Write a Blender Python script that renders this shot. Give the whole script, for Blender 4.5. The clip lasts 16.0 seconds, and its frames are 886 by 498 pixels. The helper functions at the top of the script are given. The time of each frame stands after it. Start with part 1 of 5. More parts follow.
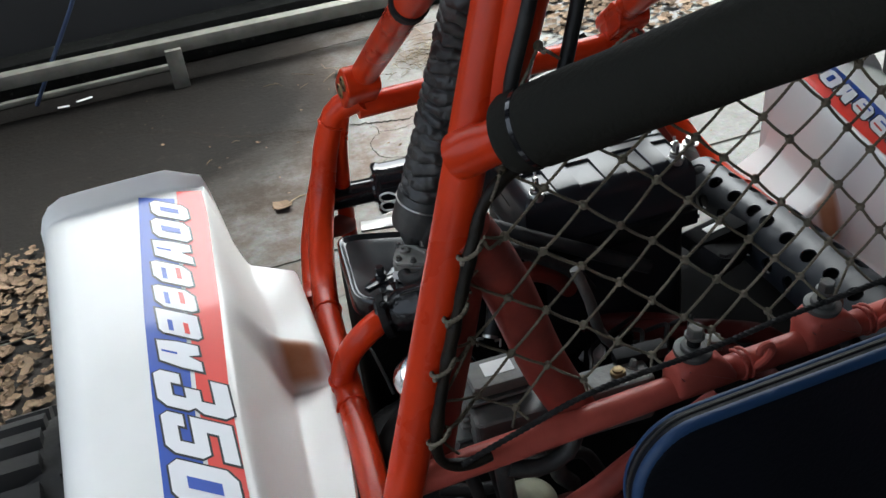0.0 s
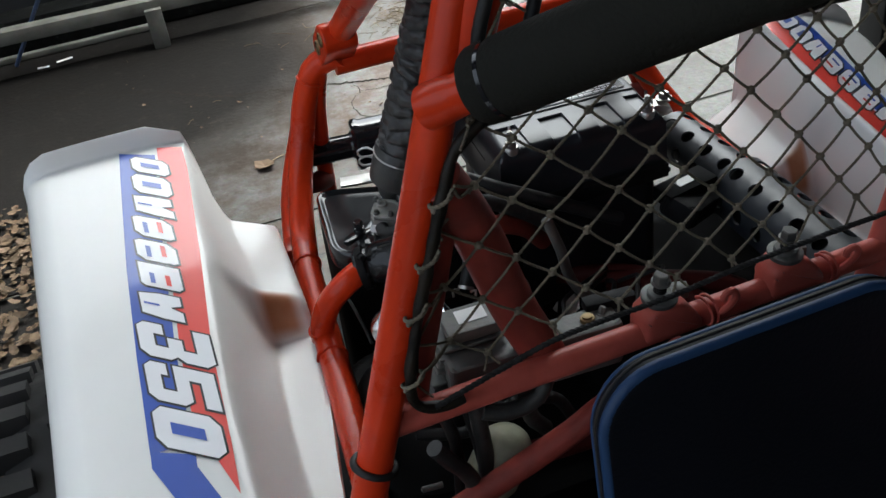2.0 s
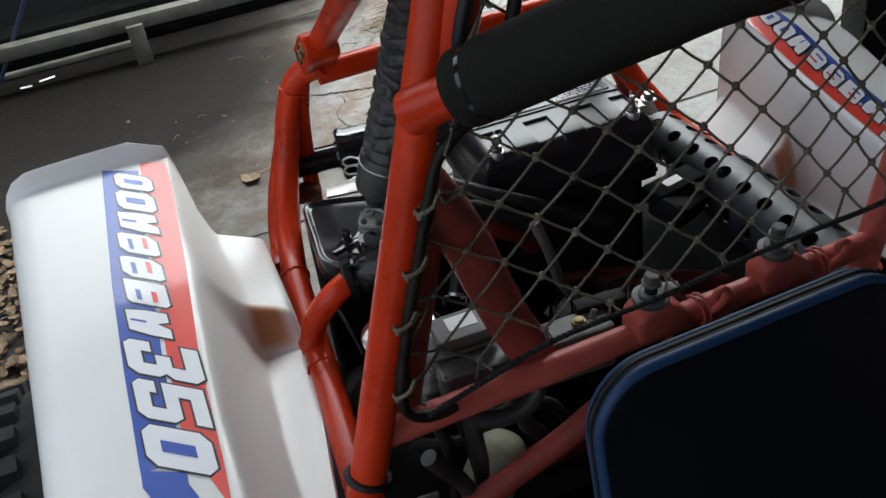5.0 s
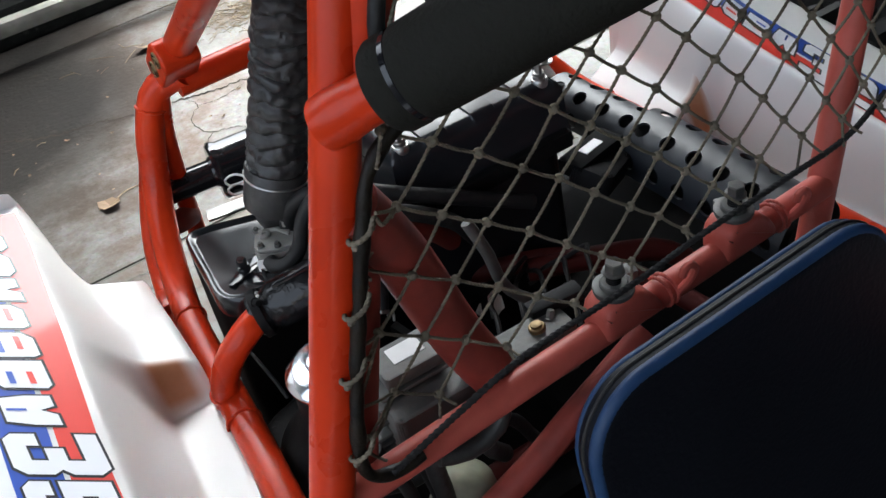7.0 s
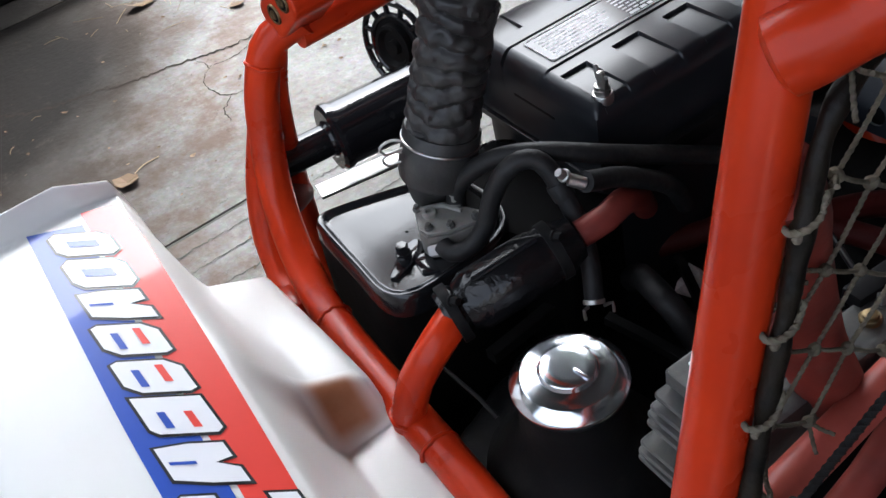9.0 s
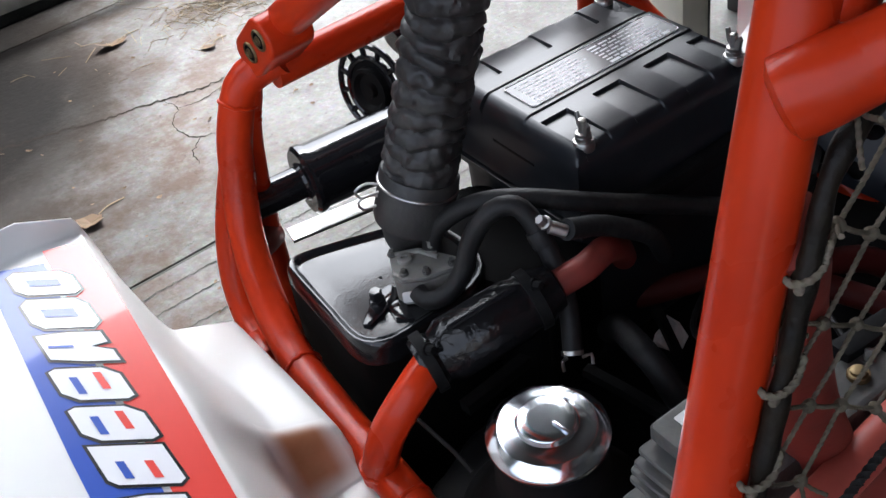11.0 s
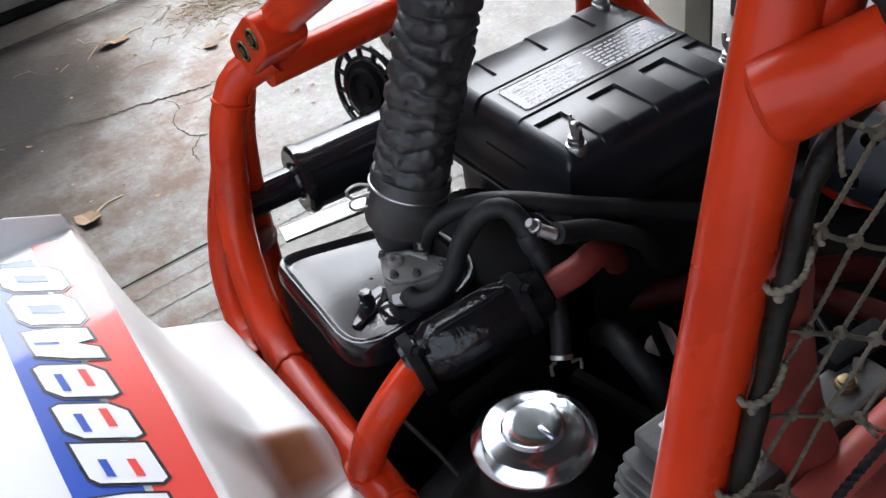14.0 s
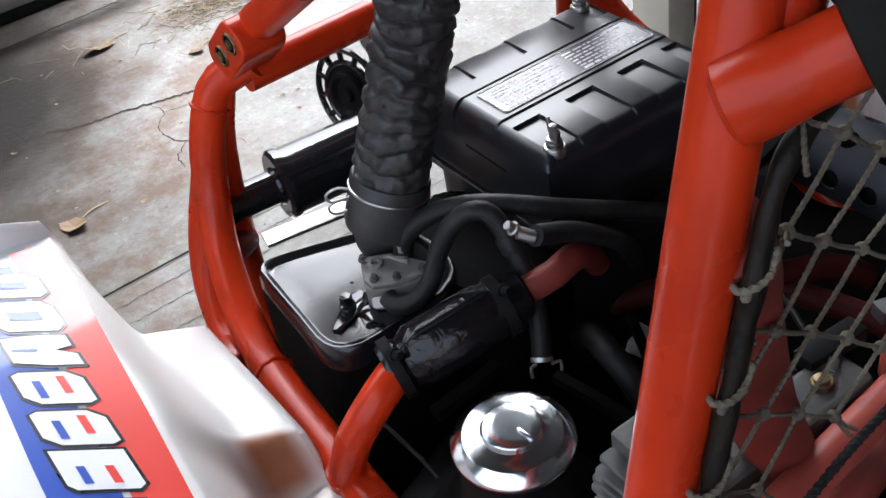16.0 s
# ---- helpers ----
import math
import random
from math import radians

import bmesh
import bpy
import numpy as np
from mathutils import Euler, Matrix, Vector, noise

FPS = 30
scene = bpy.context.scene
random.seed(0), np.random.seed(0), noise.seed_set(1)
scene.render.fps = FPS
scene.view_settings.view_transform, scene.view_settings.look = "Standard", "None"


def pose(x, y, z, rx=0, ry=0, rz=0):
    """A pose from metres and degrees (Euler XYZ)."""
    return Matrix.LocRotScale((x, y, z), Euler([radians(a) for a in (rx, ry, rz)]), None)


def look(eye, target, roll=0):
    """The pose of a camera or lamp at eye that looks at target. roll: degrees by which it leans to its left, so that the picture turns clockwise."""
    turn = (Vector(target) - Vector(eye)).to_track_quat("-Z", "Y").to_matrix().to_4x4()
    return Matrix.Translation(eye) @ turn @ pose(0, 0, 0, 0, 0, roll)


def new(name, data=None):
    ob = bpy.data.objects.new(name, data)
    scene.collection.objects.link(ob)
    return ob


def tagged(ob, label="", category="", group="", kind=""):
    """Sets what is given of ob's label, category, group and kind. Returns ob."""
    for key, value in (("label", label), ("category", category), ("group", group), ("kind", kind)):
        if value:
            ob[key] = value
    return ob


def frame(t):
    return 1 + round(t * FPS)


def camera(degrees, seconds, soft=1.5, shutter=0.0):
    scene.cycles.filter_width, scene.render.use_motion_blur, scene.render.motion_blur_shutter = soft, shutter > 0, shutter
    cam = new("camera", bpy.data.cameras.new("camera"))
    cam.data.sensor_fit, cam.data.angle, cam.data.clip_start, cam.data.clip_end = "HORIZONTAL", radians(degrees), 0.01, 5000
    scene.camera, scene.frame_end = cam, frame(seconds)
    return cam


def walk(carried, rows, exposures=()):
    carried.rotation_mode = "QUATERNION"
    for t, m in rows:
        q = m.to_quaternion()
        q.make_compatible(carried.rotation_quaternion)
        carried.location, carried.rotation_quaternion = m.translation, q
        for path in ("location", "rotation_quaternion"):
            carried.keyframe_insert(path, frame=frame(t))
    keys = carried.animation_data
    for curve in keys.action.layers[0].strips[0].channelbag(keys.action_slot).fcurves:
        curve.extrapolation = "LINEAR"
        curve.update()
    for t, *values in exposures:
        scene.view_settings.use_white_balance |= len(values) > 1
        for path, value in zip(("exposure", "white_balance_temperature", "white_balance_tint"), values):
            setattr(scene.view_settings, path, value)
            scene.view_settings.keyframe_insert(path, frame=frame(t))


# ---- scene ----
cam = camera(47.0, 16.0)
PATH = [
    (0, (0.067, -0.003, 1.261), (0.465, 1.605, 0.141), -8.1),
    (0.5, (0.073, -0.008, 1.262), (0.482, 1.601, 0.147), -8.3),
    (1, (0.074, -0.021, 1.267), (0.489, 1.548, 0.098), -7.7),
    (1.5, (0.065, -0.029, 1.27), (0.474, 1.516, 0.069), -7.2),
    (2, (0.069, -0.032, 1.266), (0.473, 1.529, 0.082), -8.1),
    (2.5, (0.069, -0.03, 1.262), (0.472, 1.532, 0.08), -8.6),
    (3, (0.074, -0.027, 1.261), (0.483, 1.528, 0.071), -8.8),
    (3.5, (0.075, -0.022, 1.26), (0.491, 1.529, 0.067), -9.1),
    (6, (0.072, -0.029, 1.257), (0.507, 1.539, 0.094), -9.8),
    (6.5, (0.078, -0.009, 1.23), (0.568, 1.519, 0.036), -11.6),
    (7, (0.072, 0.112, 1.214), (0.708, 1.538, -0.036), -13.2),
    (7.5, (0.06, 0.161, 1.226), (0.728, 1.561, -0.036), -9.8),
    (8, (0.02, 0.196, 1.239), (0.7, 1.551, -0.065), -9.4),
    (8.5, (-0.026, 0.295, 1.195), (0.612, 1.618, -0.162), -12.3),
    (9, (-0.036, 0.386, 1.144), (0.638, 1.714, -0.191), -14.6),
    (9.5, (-0.052, 0.425, 1.107), (0.634, 1.755, -0.221), -13.6),
    (10, (-0.043, 0.405, 1.127), (0.722, 1.728, -0.163), -12.0),
    (12.5, (-0.034, 0.405, 1.13), (0.737, 1.746, -0.138), -10.6),
    (13, (-0.032, 0.404, 1.128), (0.739, 1.746, -0.139), -10.6),
    (13.5, (-0.029, 0.401, 1.127), (0.744, 1.742, -0.14), -10.6),
    (14, (-0.027, 0.401, 1.125), (0.747, 1.738, -0.145), -10.5),
    (14.5, (-0.026, 0.403, 1.124), (0.752, 1.736, -0.147), -10.3),
    (15, (-0.025, 0.402, 1.126), (0.755, 1.734, -0.146), -10.6),
    (15.5, (-0.021, 0.399, 1.125), (0.761, 1.733, -0.143), -10.8),
    (16, (-0.02, 0.395, 1.124), (0.771, 1.725, -0.144), -10.6),
]
walk(cam, [(t, look(eye, target, roll)) for t, eye, target, roll in PATH], [(0, 3.11, 6000, 1), (0.5, 2.98, 6000, 1), (1.2, 2.87, 6000, 1), (6, 2.93, 6000, 1), (7, 3.56, 6000, 3), (7.5, 3.63, 6000, 3), (8.5, 3.38, 5900, 5), (10, 3.3, 5900, 7), (12.5, 3.38, 5900, 7), (16, 3.47, 5900, 7)])

# ---- world, sun, exposure ----
world = bpy.data.worlds.new("sky")
scene.world = world
world.use_nodes = True
wn = world.node_tree.nodes
sky = wn.new("ShaderNodeTexSky")
sky.sky_type, sky.sun_disc = "NISHITA", False
sky.sun_elevation, sky.sun_rotation = radians(64), radians(58)
sky.air_density, sky.dust_density, sky.ozone_density = 0.35, 9.0, 0.0
wn["Background"].inputs["Strength"].default_value = 0.15
haze = wn.new("ShaderNodeHueSaturation")
haze.inputs["Saturation"].default_value = 0.45
world.node_tree.links.new(sky.outputs[0], haze.inputs["Color"])
world.node_tree.links.new(haze.outputs[0], wn["Background"].inputs["Color"])
sun = new("sun", bpy.data.lights.new("sun", "SUN"))
sun.data.energy, sun.data.angle, sun.data.color = 0.5, radians(20), (1.0, 0.97, 0.94)
sun.matrix_world = look((3.72, 2.32, 8.99), (0, 0, 0))


# ---- materials ----
def material(name, base, rough=0.5, metal=0.0, coat=0.0, vary=0.12, grain=60.0, stain=6.0, bump=0.15, tint=None, rough_vary=0.15, island=False, spec=0.5, coat_rough=0.08):
    """A procedural surface: base colour varied at two scales, roughness wear and fine relief."""
    m = bpy.data.materials.new(name)
    m.use_nodes = True
    nt = m.node_tree
    n, l = nt.nodes, nt.links
    bsdf = n["Principled BSDF"]
    coord = n.new("ShaderNodeTexCoord")

    def noise_at(scale, detail):
        t = n.new("ShaderNodeTexNoise")
        t.inputs["Scale"].default_value, t.inputs["Detail"].default_value = scale, detail
        l.new(coord.outputs["Object"], t.inputs["Vector"])
        return t

    fine, broad = noise_at(grain, 6), noise_at(stain, 4)
    mix = n.new("ShaderNodeMix")
    mix.data_type = "RGBA"
    dark = tint or tuple(c * (1 - 2 * vary) for c in base)
    mix.inputs["A"].default_value, mix.inputs["B"].default_value = (*dark, 1), (*base, 1)
    ramp = n.new("ShaderNodeMapRange")
    ramp.inputs["From Min"].default_value, ramp.inputs["From Max"].default_value = 0.3, 0.62
    l.new(broad.outputs["Fac"], ramp.inputs["Value"])
    l.new(ramp.outputs["Result"], mix.inputs["Factor"])
    mix2 = n.new("ShaderNodeMix")
    mix2.data_type, mix2.blend_type = "RGBA", "MULTIPLY"
    mix2.inputs["Factor"].default_value = min(1.0, vary * 3)
    l.new(mix.outputs["Result"], mix2.inputs["A"])
    l.new(fine.outputs["Color"], mix2.inputs["B"])
    gain = n.new("ShaderNodeMix")
    gain.data_type = "RGBA"
    gain.inputs["Factor"].default_value = 0.6
    l.new(mix2.outputs["Result"], gain.inputs["A"])
    l.new(mix.outputs["Result"], gain.inputs["B"])
    last = gain.outputs["Result"]
    if island:
        info = n.new("ShaderNodeNewGeometry")
        hue = n.new("ShaderNodeHueSaturation")
        rng = n.new("ShaderNodeMapRange")
        rng.inputs["To Min"].default_value, rng.inputs["To Max"].default_value = 0.45, 1.3
        l.new(info.outputs["Random Per Island"], rng.inputs["Value"])
        l.new(rng.outputs["Result"], hue.inputs["Value"])
        l.new(last, hue.inputs["Color"])
        last = hue.outputs["Color"]
    l.new(last, bsdf.inputs["Base Color"])
    rr = n.new("ShaderNodeMapRange")
    rr.inputs["To Min"].default_value, rr.inputs["To Max"].default_value = max(0.02, rough - rough_vary), min(1, rough + rough_vary)
    l.new(broad.outputs["Fac"], rr.inputs["Value"])
    l.new(rr.outputs["Result"], bsdf.inputs["Roughness"])
    bsdf.inputs["Metallic"].default_value, bsdf.inputs["Specular IOR Level"].default_value = metal, spec
    bsdf.inputs["Coat Weight"].default_value, bsdf.inputs["Coat Roughness"].default_value = coat, coat_rough
    if bump:
        b = n.new("ShaderNodeBump")
        b.inputs["Strength"].default_value, b.inputs["Distance"].default_value = bump, 0.002
        l.new(fine.outputs["Fac"], b.inputs["Height"])
        l.new(b.outputs["Normal"], bsdf.inputs["Normal"])
    return m


RED = material("red frame paint", (0.58, 0.039, 0.006), 0.3, coat=0.12, coat_rough=0.1, spec=0.18, vary=0.1, grain=90, stain=14, bump=0.06, tint=(0.43, 0.027, 0.007))
WHITE = material("white fender plastic", (0.77, 0.765, 0.74), 0.36, coat=0.25, coat_rough=0.06, vary=0.03, grain=40, bump=0.02, rough_vary=0.06)
BLUE = material("blue decal film", (0.02, 0.075, 0.42), 0.3, coat=0.5, coat_rough=0.05, vary=0.03, bump=0.0, rough_vary=0.04)
SCARLET = material("red decal film", (0.75, 0.05, 0.035), 0.3, coat=0.5, coat_rough=0.05, vary=0.03, bump=0.0, rough_vary=0.04)
INK = material("black decal film", (0.012, 0.012, 0.014), 0.3, coat=0.5, coat_rough=0.05, vary=0.03, bump=0.0)
PALE = material("white decal film", (0.8, 0.8, 0.82), 0.3, coat=0.5, coat_rough=0.05, vary=0.02, bump=0.0, rough_vary=0.04)
STAIN = material("brown stain", (0.42, 0.19, 0.09), 0.5, spec=0.25, vary=0.06, grain=30, stain=25, tint=(0.5, 0.27, 0.16))
BLACKGLOSS = material("glossy black enamel", (0.012, 0.012, 0.014), 0.1, coat=0.3, coat_rough=0.04, spec=0.3, vary=0.08, grain=120, bump=0.1, rough_vary=0.05)
BLACKMETAL = material("black engine paint", (0.008, 0.008, 0.0085), 0.55, spec=0.1, vary=0.15, grain=80, bump=0.3)
# near black, so bay depths and recesses carry their shade in the colour
SHADEBLACK = material("shade-darkened black engine paint", (0.005, 0.005, 0.005), 0.75, spec=0.06, vary=0.2, grain=60, bump=0.3)
RUBBER = material("black rubber", (0.014, 0.014, 0.0145), 0.55, spec=0.3, vary=0.15, grain=150, bump=0.3)
FOAM = material("black foam padding", (0.019, 0.0185, 0.015), 0.85, spec=0.12, vary=0.12, grain=260, bump=0.5)
AIRBOX = material("black airbox plastic", (0.0115, 0.0135, 0.017), 0.34, coat=0.12, coat_rough=0.2, spec=0.42, vary=0.1, grain=300, stain=9, bump=0.03, rough_vary=0.07)
SEATVINYL = material("navy seat vinyl", (0.0045, 0.0056, 0.0092), 0.5, spec=0.15, vary=0.1, grain=220, bump=0.3)
PIPING = material("blue seat edge vinyl", (0.016, 0.045, 0.115), 0.5, vary=0.12, grain=120, bump=0.3, tint=(0.011, 0.032, 0.08), spec=0.3)
CHROME = material("polished cap metal", (0.74, 0.78, 0.83), 0.16, 1.0, vary=0.06, grain=60, stain=28, bump=0.04, rough_vary=0.1)
FRAMEBLACK = material("worn black frame paint", (0.012, 0.0115, 0.011), 0.5, spec=0.25, vary=0.2, grain=110, stain=30, bump=0.3, tint=(0.007, 0.007, 0.007))
TAPE = material("grubby tape wrap", (0.017, 0.0125, 0.008), 0.5, spec=0.18, vary=0.25, grain=200, stain=60, bump=0.5, tint=(0.007, 0.006, 0.005))
# frame red with the inner tubes' shade put into the colour
SHADEDRED = material("shade-darkened red paint", (0.28, 0.048, 0.036), 0.5, spec=0.2, vary=0.12, grain=110, stain=20, bump=0.2, tint=(0.15, 0.035, 0.028))
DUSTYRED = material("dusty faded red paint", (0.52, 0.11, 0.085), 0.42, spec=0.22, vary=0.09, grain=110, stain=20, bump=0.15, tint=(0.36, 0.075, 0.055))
CANPAINT = material("crinkled black enamel", (0.008, 0.008, 0.009), 0.09, spec=0.34, vary=0.1, grain=90, stain=30, bump=0.9, rough_vary=0.05)
STEEL = material("zinc plated steel", (0.5, 0.49, 0.47), 0.38, 1.0, vary=0.12, grain=120, bump=0.2)
PUMPMETAL = material("dull pump casting", (0.3, 0.29, 0.265), 0.45, 0.2, vary=0.18, grain=140, stain=40, bump=0.4)
CAST = material("grey cast aluminium", (0.11, 0.11, 0.105), 0.5, 0.3, vary=0.15, grain=140, bump=0.4)
BRASS = material("brass fitting", (0.25, 0.185, 0.1), 0.5, 1.0, vary=0.12)
ROPE = material("dusty net cord", (0.2, 0.172, 0.128), 0.9, vary=0.2, grain=300, stain=40, bump=0.6, tint=(0.1, 0.086, 0.064), spec=0.15)
DARKROPE = material("dark border cord", (0.014, 0.013, 0.013), 0.85, vary=0.2, grain=300, bump=0.6)
TYRE = material("dusty tyre rubber", (0.016, 0.0155, 0.015), 0.75, vary=0.2, grain=70, bump=0.4, tint=(0.03, 0.028, 0.026), spec=0.3)
CREAM = material("cream paint", (0.72, 0.68, 0.56), 0.55, vary=0.08, grain=50)
# white paint taken down to a dark grey
RAILPAINT = material("greyed white paint", (0.115, 0.112, 0.1), 0.8, vary=0.2, grain=45, stain=14, bump=0.5, tint=(0.07, 0.068, 0.06), spec=0.1)
POLEBLUE = material("faded blue paint", (0.05, 0.075, 0.15), 0.5, vary=0.15, grain=60, stain=20, bump=0.2)
COWLPAINT = material("sprayed black enamel", (0.011, 0.0118, 0.0135), 0.17, spec=0.42, vary=0.1, grain=420, stain=26, bump=0.07, rough_vary=0.1)
GUARD = material("black guard paint", (0.016, 0.019, 0.024), 0.38, vary=0.15, grain=70, stain=20, bump=0.1, spec=0.45)
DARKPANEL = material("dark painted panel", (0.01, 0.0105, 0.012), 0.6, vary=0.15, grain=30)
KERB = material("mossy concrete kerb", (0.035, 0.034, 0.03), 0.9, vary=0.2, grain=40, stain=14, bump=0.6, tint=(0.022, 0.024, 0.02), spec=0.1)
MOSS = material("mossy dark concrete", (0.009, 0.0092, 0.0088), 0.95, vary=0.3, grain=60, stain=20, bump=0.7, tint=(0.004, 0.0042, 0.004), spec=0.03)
LEAF = material("dry brown leaves", (0.075, 0.054, 0.037), 0.75, vary=0.2, grain=90, stain=20, bump=0.3, tint=(0.06, 0.04, 0.025), island=True, spec=0.04)
STRAW = material("dry straw", (0.11, 0.085, 0.055), 0.9, vary=0.15, grain=60, island=True, spec=0.04)
LABELINK = material("grey label print", (0.8, 0.8, 0.82), 0.6, vary=0.1, bump=0.0)
LABEL = material("dark label film", (0.045, 0.047, 0.05), 0.25, vary=0.1, bump=0.0)
HOSE = material("dusty wrinkled rubber", (0.034, 0.0335, 0.0325), 0.45, spec=0.45, vary=0.2, grain=130, stain=30, bump=0.35, tint=(0.016, 0.016, 0.017))
RESIN = material("dirty translucent resin", (0.36, 0.35, 0.26), 0.6, spec=0.2, vary=0.18, grain=50, stain=30, bump=0.1, tint=(0.2, 0.19, 0.13))
CEILPAINT = material("dark ceiling board", (0.06, 0.058, 0.055), 0.85, vary=0.1, grain=20, bump=0.2)
# light tone so the added back wall bounces fill
WALLPAINT = material("garage wall board", (0.42, 0.4, 0.37), 0.85, vary=0.1, grain=20, bump=0.2)
PAPER = material("white sticker", (0.75, 0.75, 0.73), 0.5, vary=0.05, bump=0.0)
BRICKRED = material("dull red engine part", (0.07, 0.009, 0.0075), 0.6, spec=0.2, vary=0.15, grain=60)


def soft_edge(m, rim):
    """Fade a surface to the rim colour towards the border of its own patch."""
    n, l = m.node_tree.nodes, m.node_tree.links
    bsdf = n["Principled BSDF"]
    src = bsdf.inputs["Base Color"].links[0].from_socket
    coord = n.new("ShaderNodeTexCoord")
    sep = n.new("ShaderNodeSeparateXYZ")
    l.new(coord.outputs["Generated"], sep.inputs[0])
    out = []
    for k in ("X", "Y"):
        c = n.new("ShaderNodeMath")
        c.operation = "PINGPONG"
        c.inputs[1].default_value = 0.5
        l.new(sep.outputs[k], c.inputs[0])
        r = n.new("ShaderNodeMapRange")
        r.interpolation_type = "SMOOTHSTEP"
        r.inputs["From Min"].default_value, r.inputs["From Max"].default_value = 0.0, 0.3
        l.new(c.outputs[0], r.inputs["Value"])
        out.append(r.outputs["Result"])
    both = n.new("ShaderNodeMath")
    both.operation = "MULTIPLY"
    l.new(out[0], both.inputs[0])
    l.new(out[1], both.inputs[1])
    mix = n.new("ShaderNodeMix")
    mix.data_type = "RGBA"
    mix.inputs["A"].default_value = (*rim, 1)
    l.new(both.outputs[0], mix.inputs["Factor"])
    l.new(src, mix.inputs["B"])
    l.new(mix.outputs["Result"], bsdf.inputs["Base Color"])


def grime(m, colour, scale, lo, hi, amount, rough=0.8):
    """Lay patchy dust over a finished surface, duller where it lies."""
    n, l = m.node_tree.nodes, m.node_tree.links
    bsdf = n["Principled BSDF"]
    src, gloss = bsdf.inputs["Base Color"].links[0].from_socket, bsdf.inputs["Roughness"].links[0].from_socket
    coord = n.new("ShaderNodeTexCoord")
    patch = n.new("ShaderNodeTexNoise")
    patch.inputs["Scale"].default_value, patch.inputs["Detail"].default_value, patch.inputs["Roughness"].default_value = scale, 9, 0.72
    l.new(coord.outputs["Object"], patch.inputs["Vector"])
    r = n.new("ShaderNodeMapRange")
    r.inputs["From Min"].default_value, r.inputs["From Max"].default_value, r.inputs["To Max"].default_value = lo, hi, amount
    l.new(patch.outputs["Fac"], r.inputs["Value"])
    mix = n.new("ShaderNodeMix")
    mix.data_type = "RGBA"
    mix.inputs["B"].default_value = (*colour, 1)
    l.new(r.outputs["Result"], mix.inputs["Factor"])
    l.new(src, mix.inputs["A"])
    l.new(mix.outputs["Result"], bsdf.inputs["Base Color"])
    mr = n.new("ShaderNodeMix")
    mr.inputs["B"].default_value = rough
    l.new(r.outputs["Result"], mr.inputs["Factor"])
    l.new(gloss, mr.inputs["A"])
    l.new(mr.outputs["Result"], bsdf.inputs["Roughness"])


grime(RED, (0.28, 0.075, 0.04), 11, 0.54, 0.76, 0.25)
grime(BLACKMETAL, (0.04, 0.036, 0.03), 16, 0.5, 0.72, 0.35)
grime(RUBBER, (0.07, 0.064, 0.056), 22, 0.5, 0.72, 0.4)
grime(CAST, (0.2, 0.17, 0.13), 24, 0.5, 0.7, 0.4)
grime(AIRBOX, (0.06, 0.058, 0.055), 14, 0.52, 0.74, 0.3, 0.6)
grime(BLACKGLOSS, (0.03, 0.027, 0.023), 30, 0.56, 0.74, 0.4, 0.5)
grime(MOSS, (0.06, 0.062, 0.056), 34, 0.58, 0.72, 0.5)
grime(HOSE, (0.1, 0.095, 0.085), 26, 0.5, 0.7, 0.4)
soft_edge(STAIN, (0.77, 0.765, 0.74))


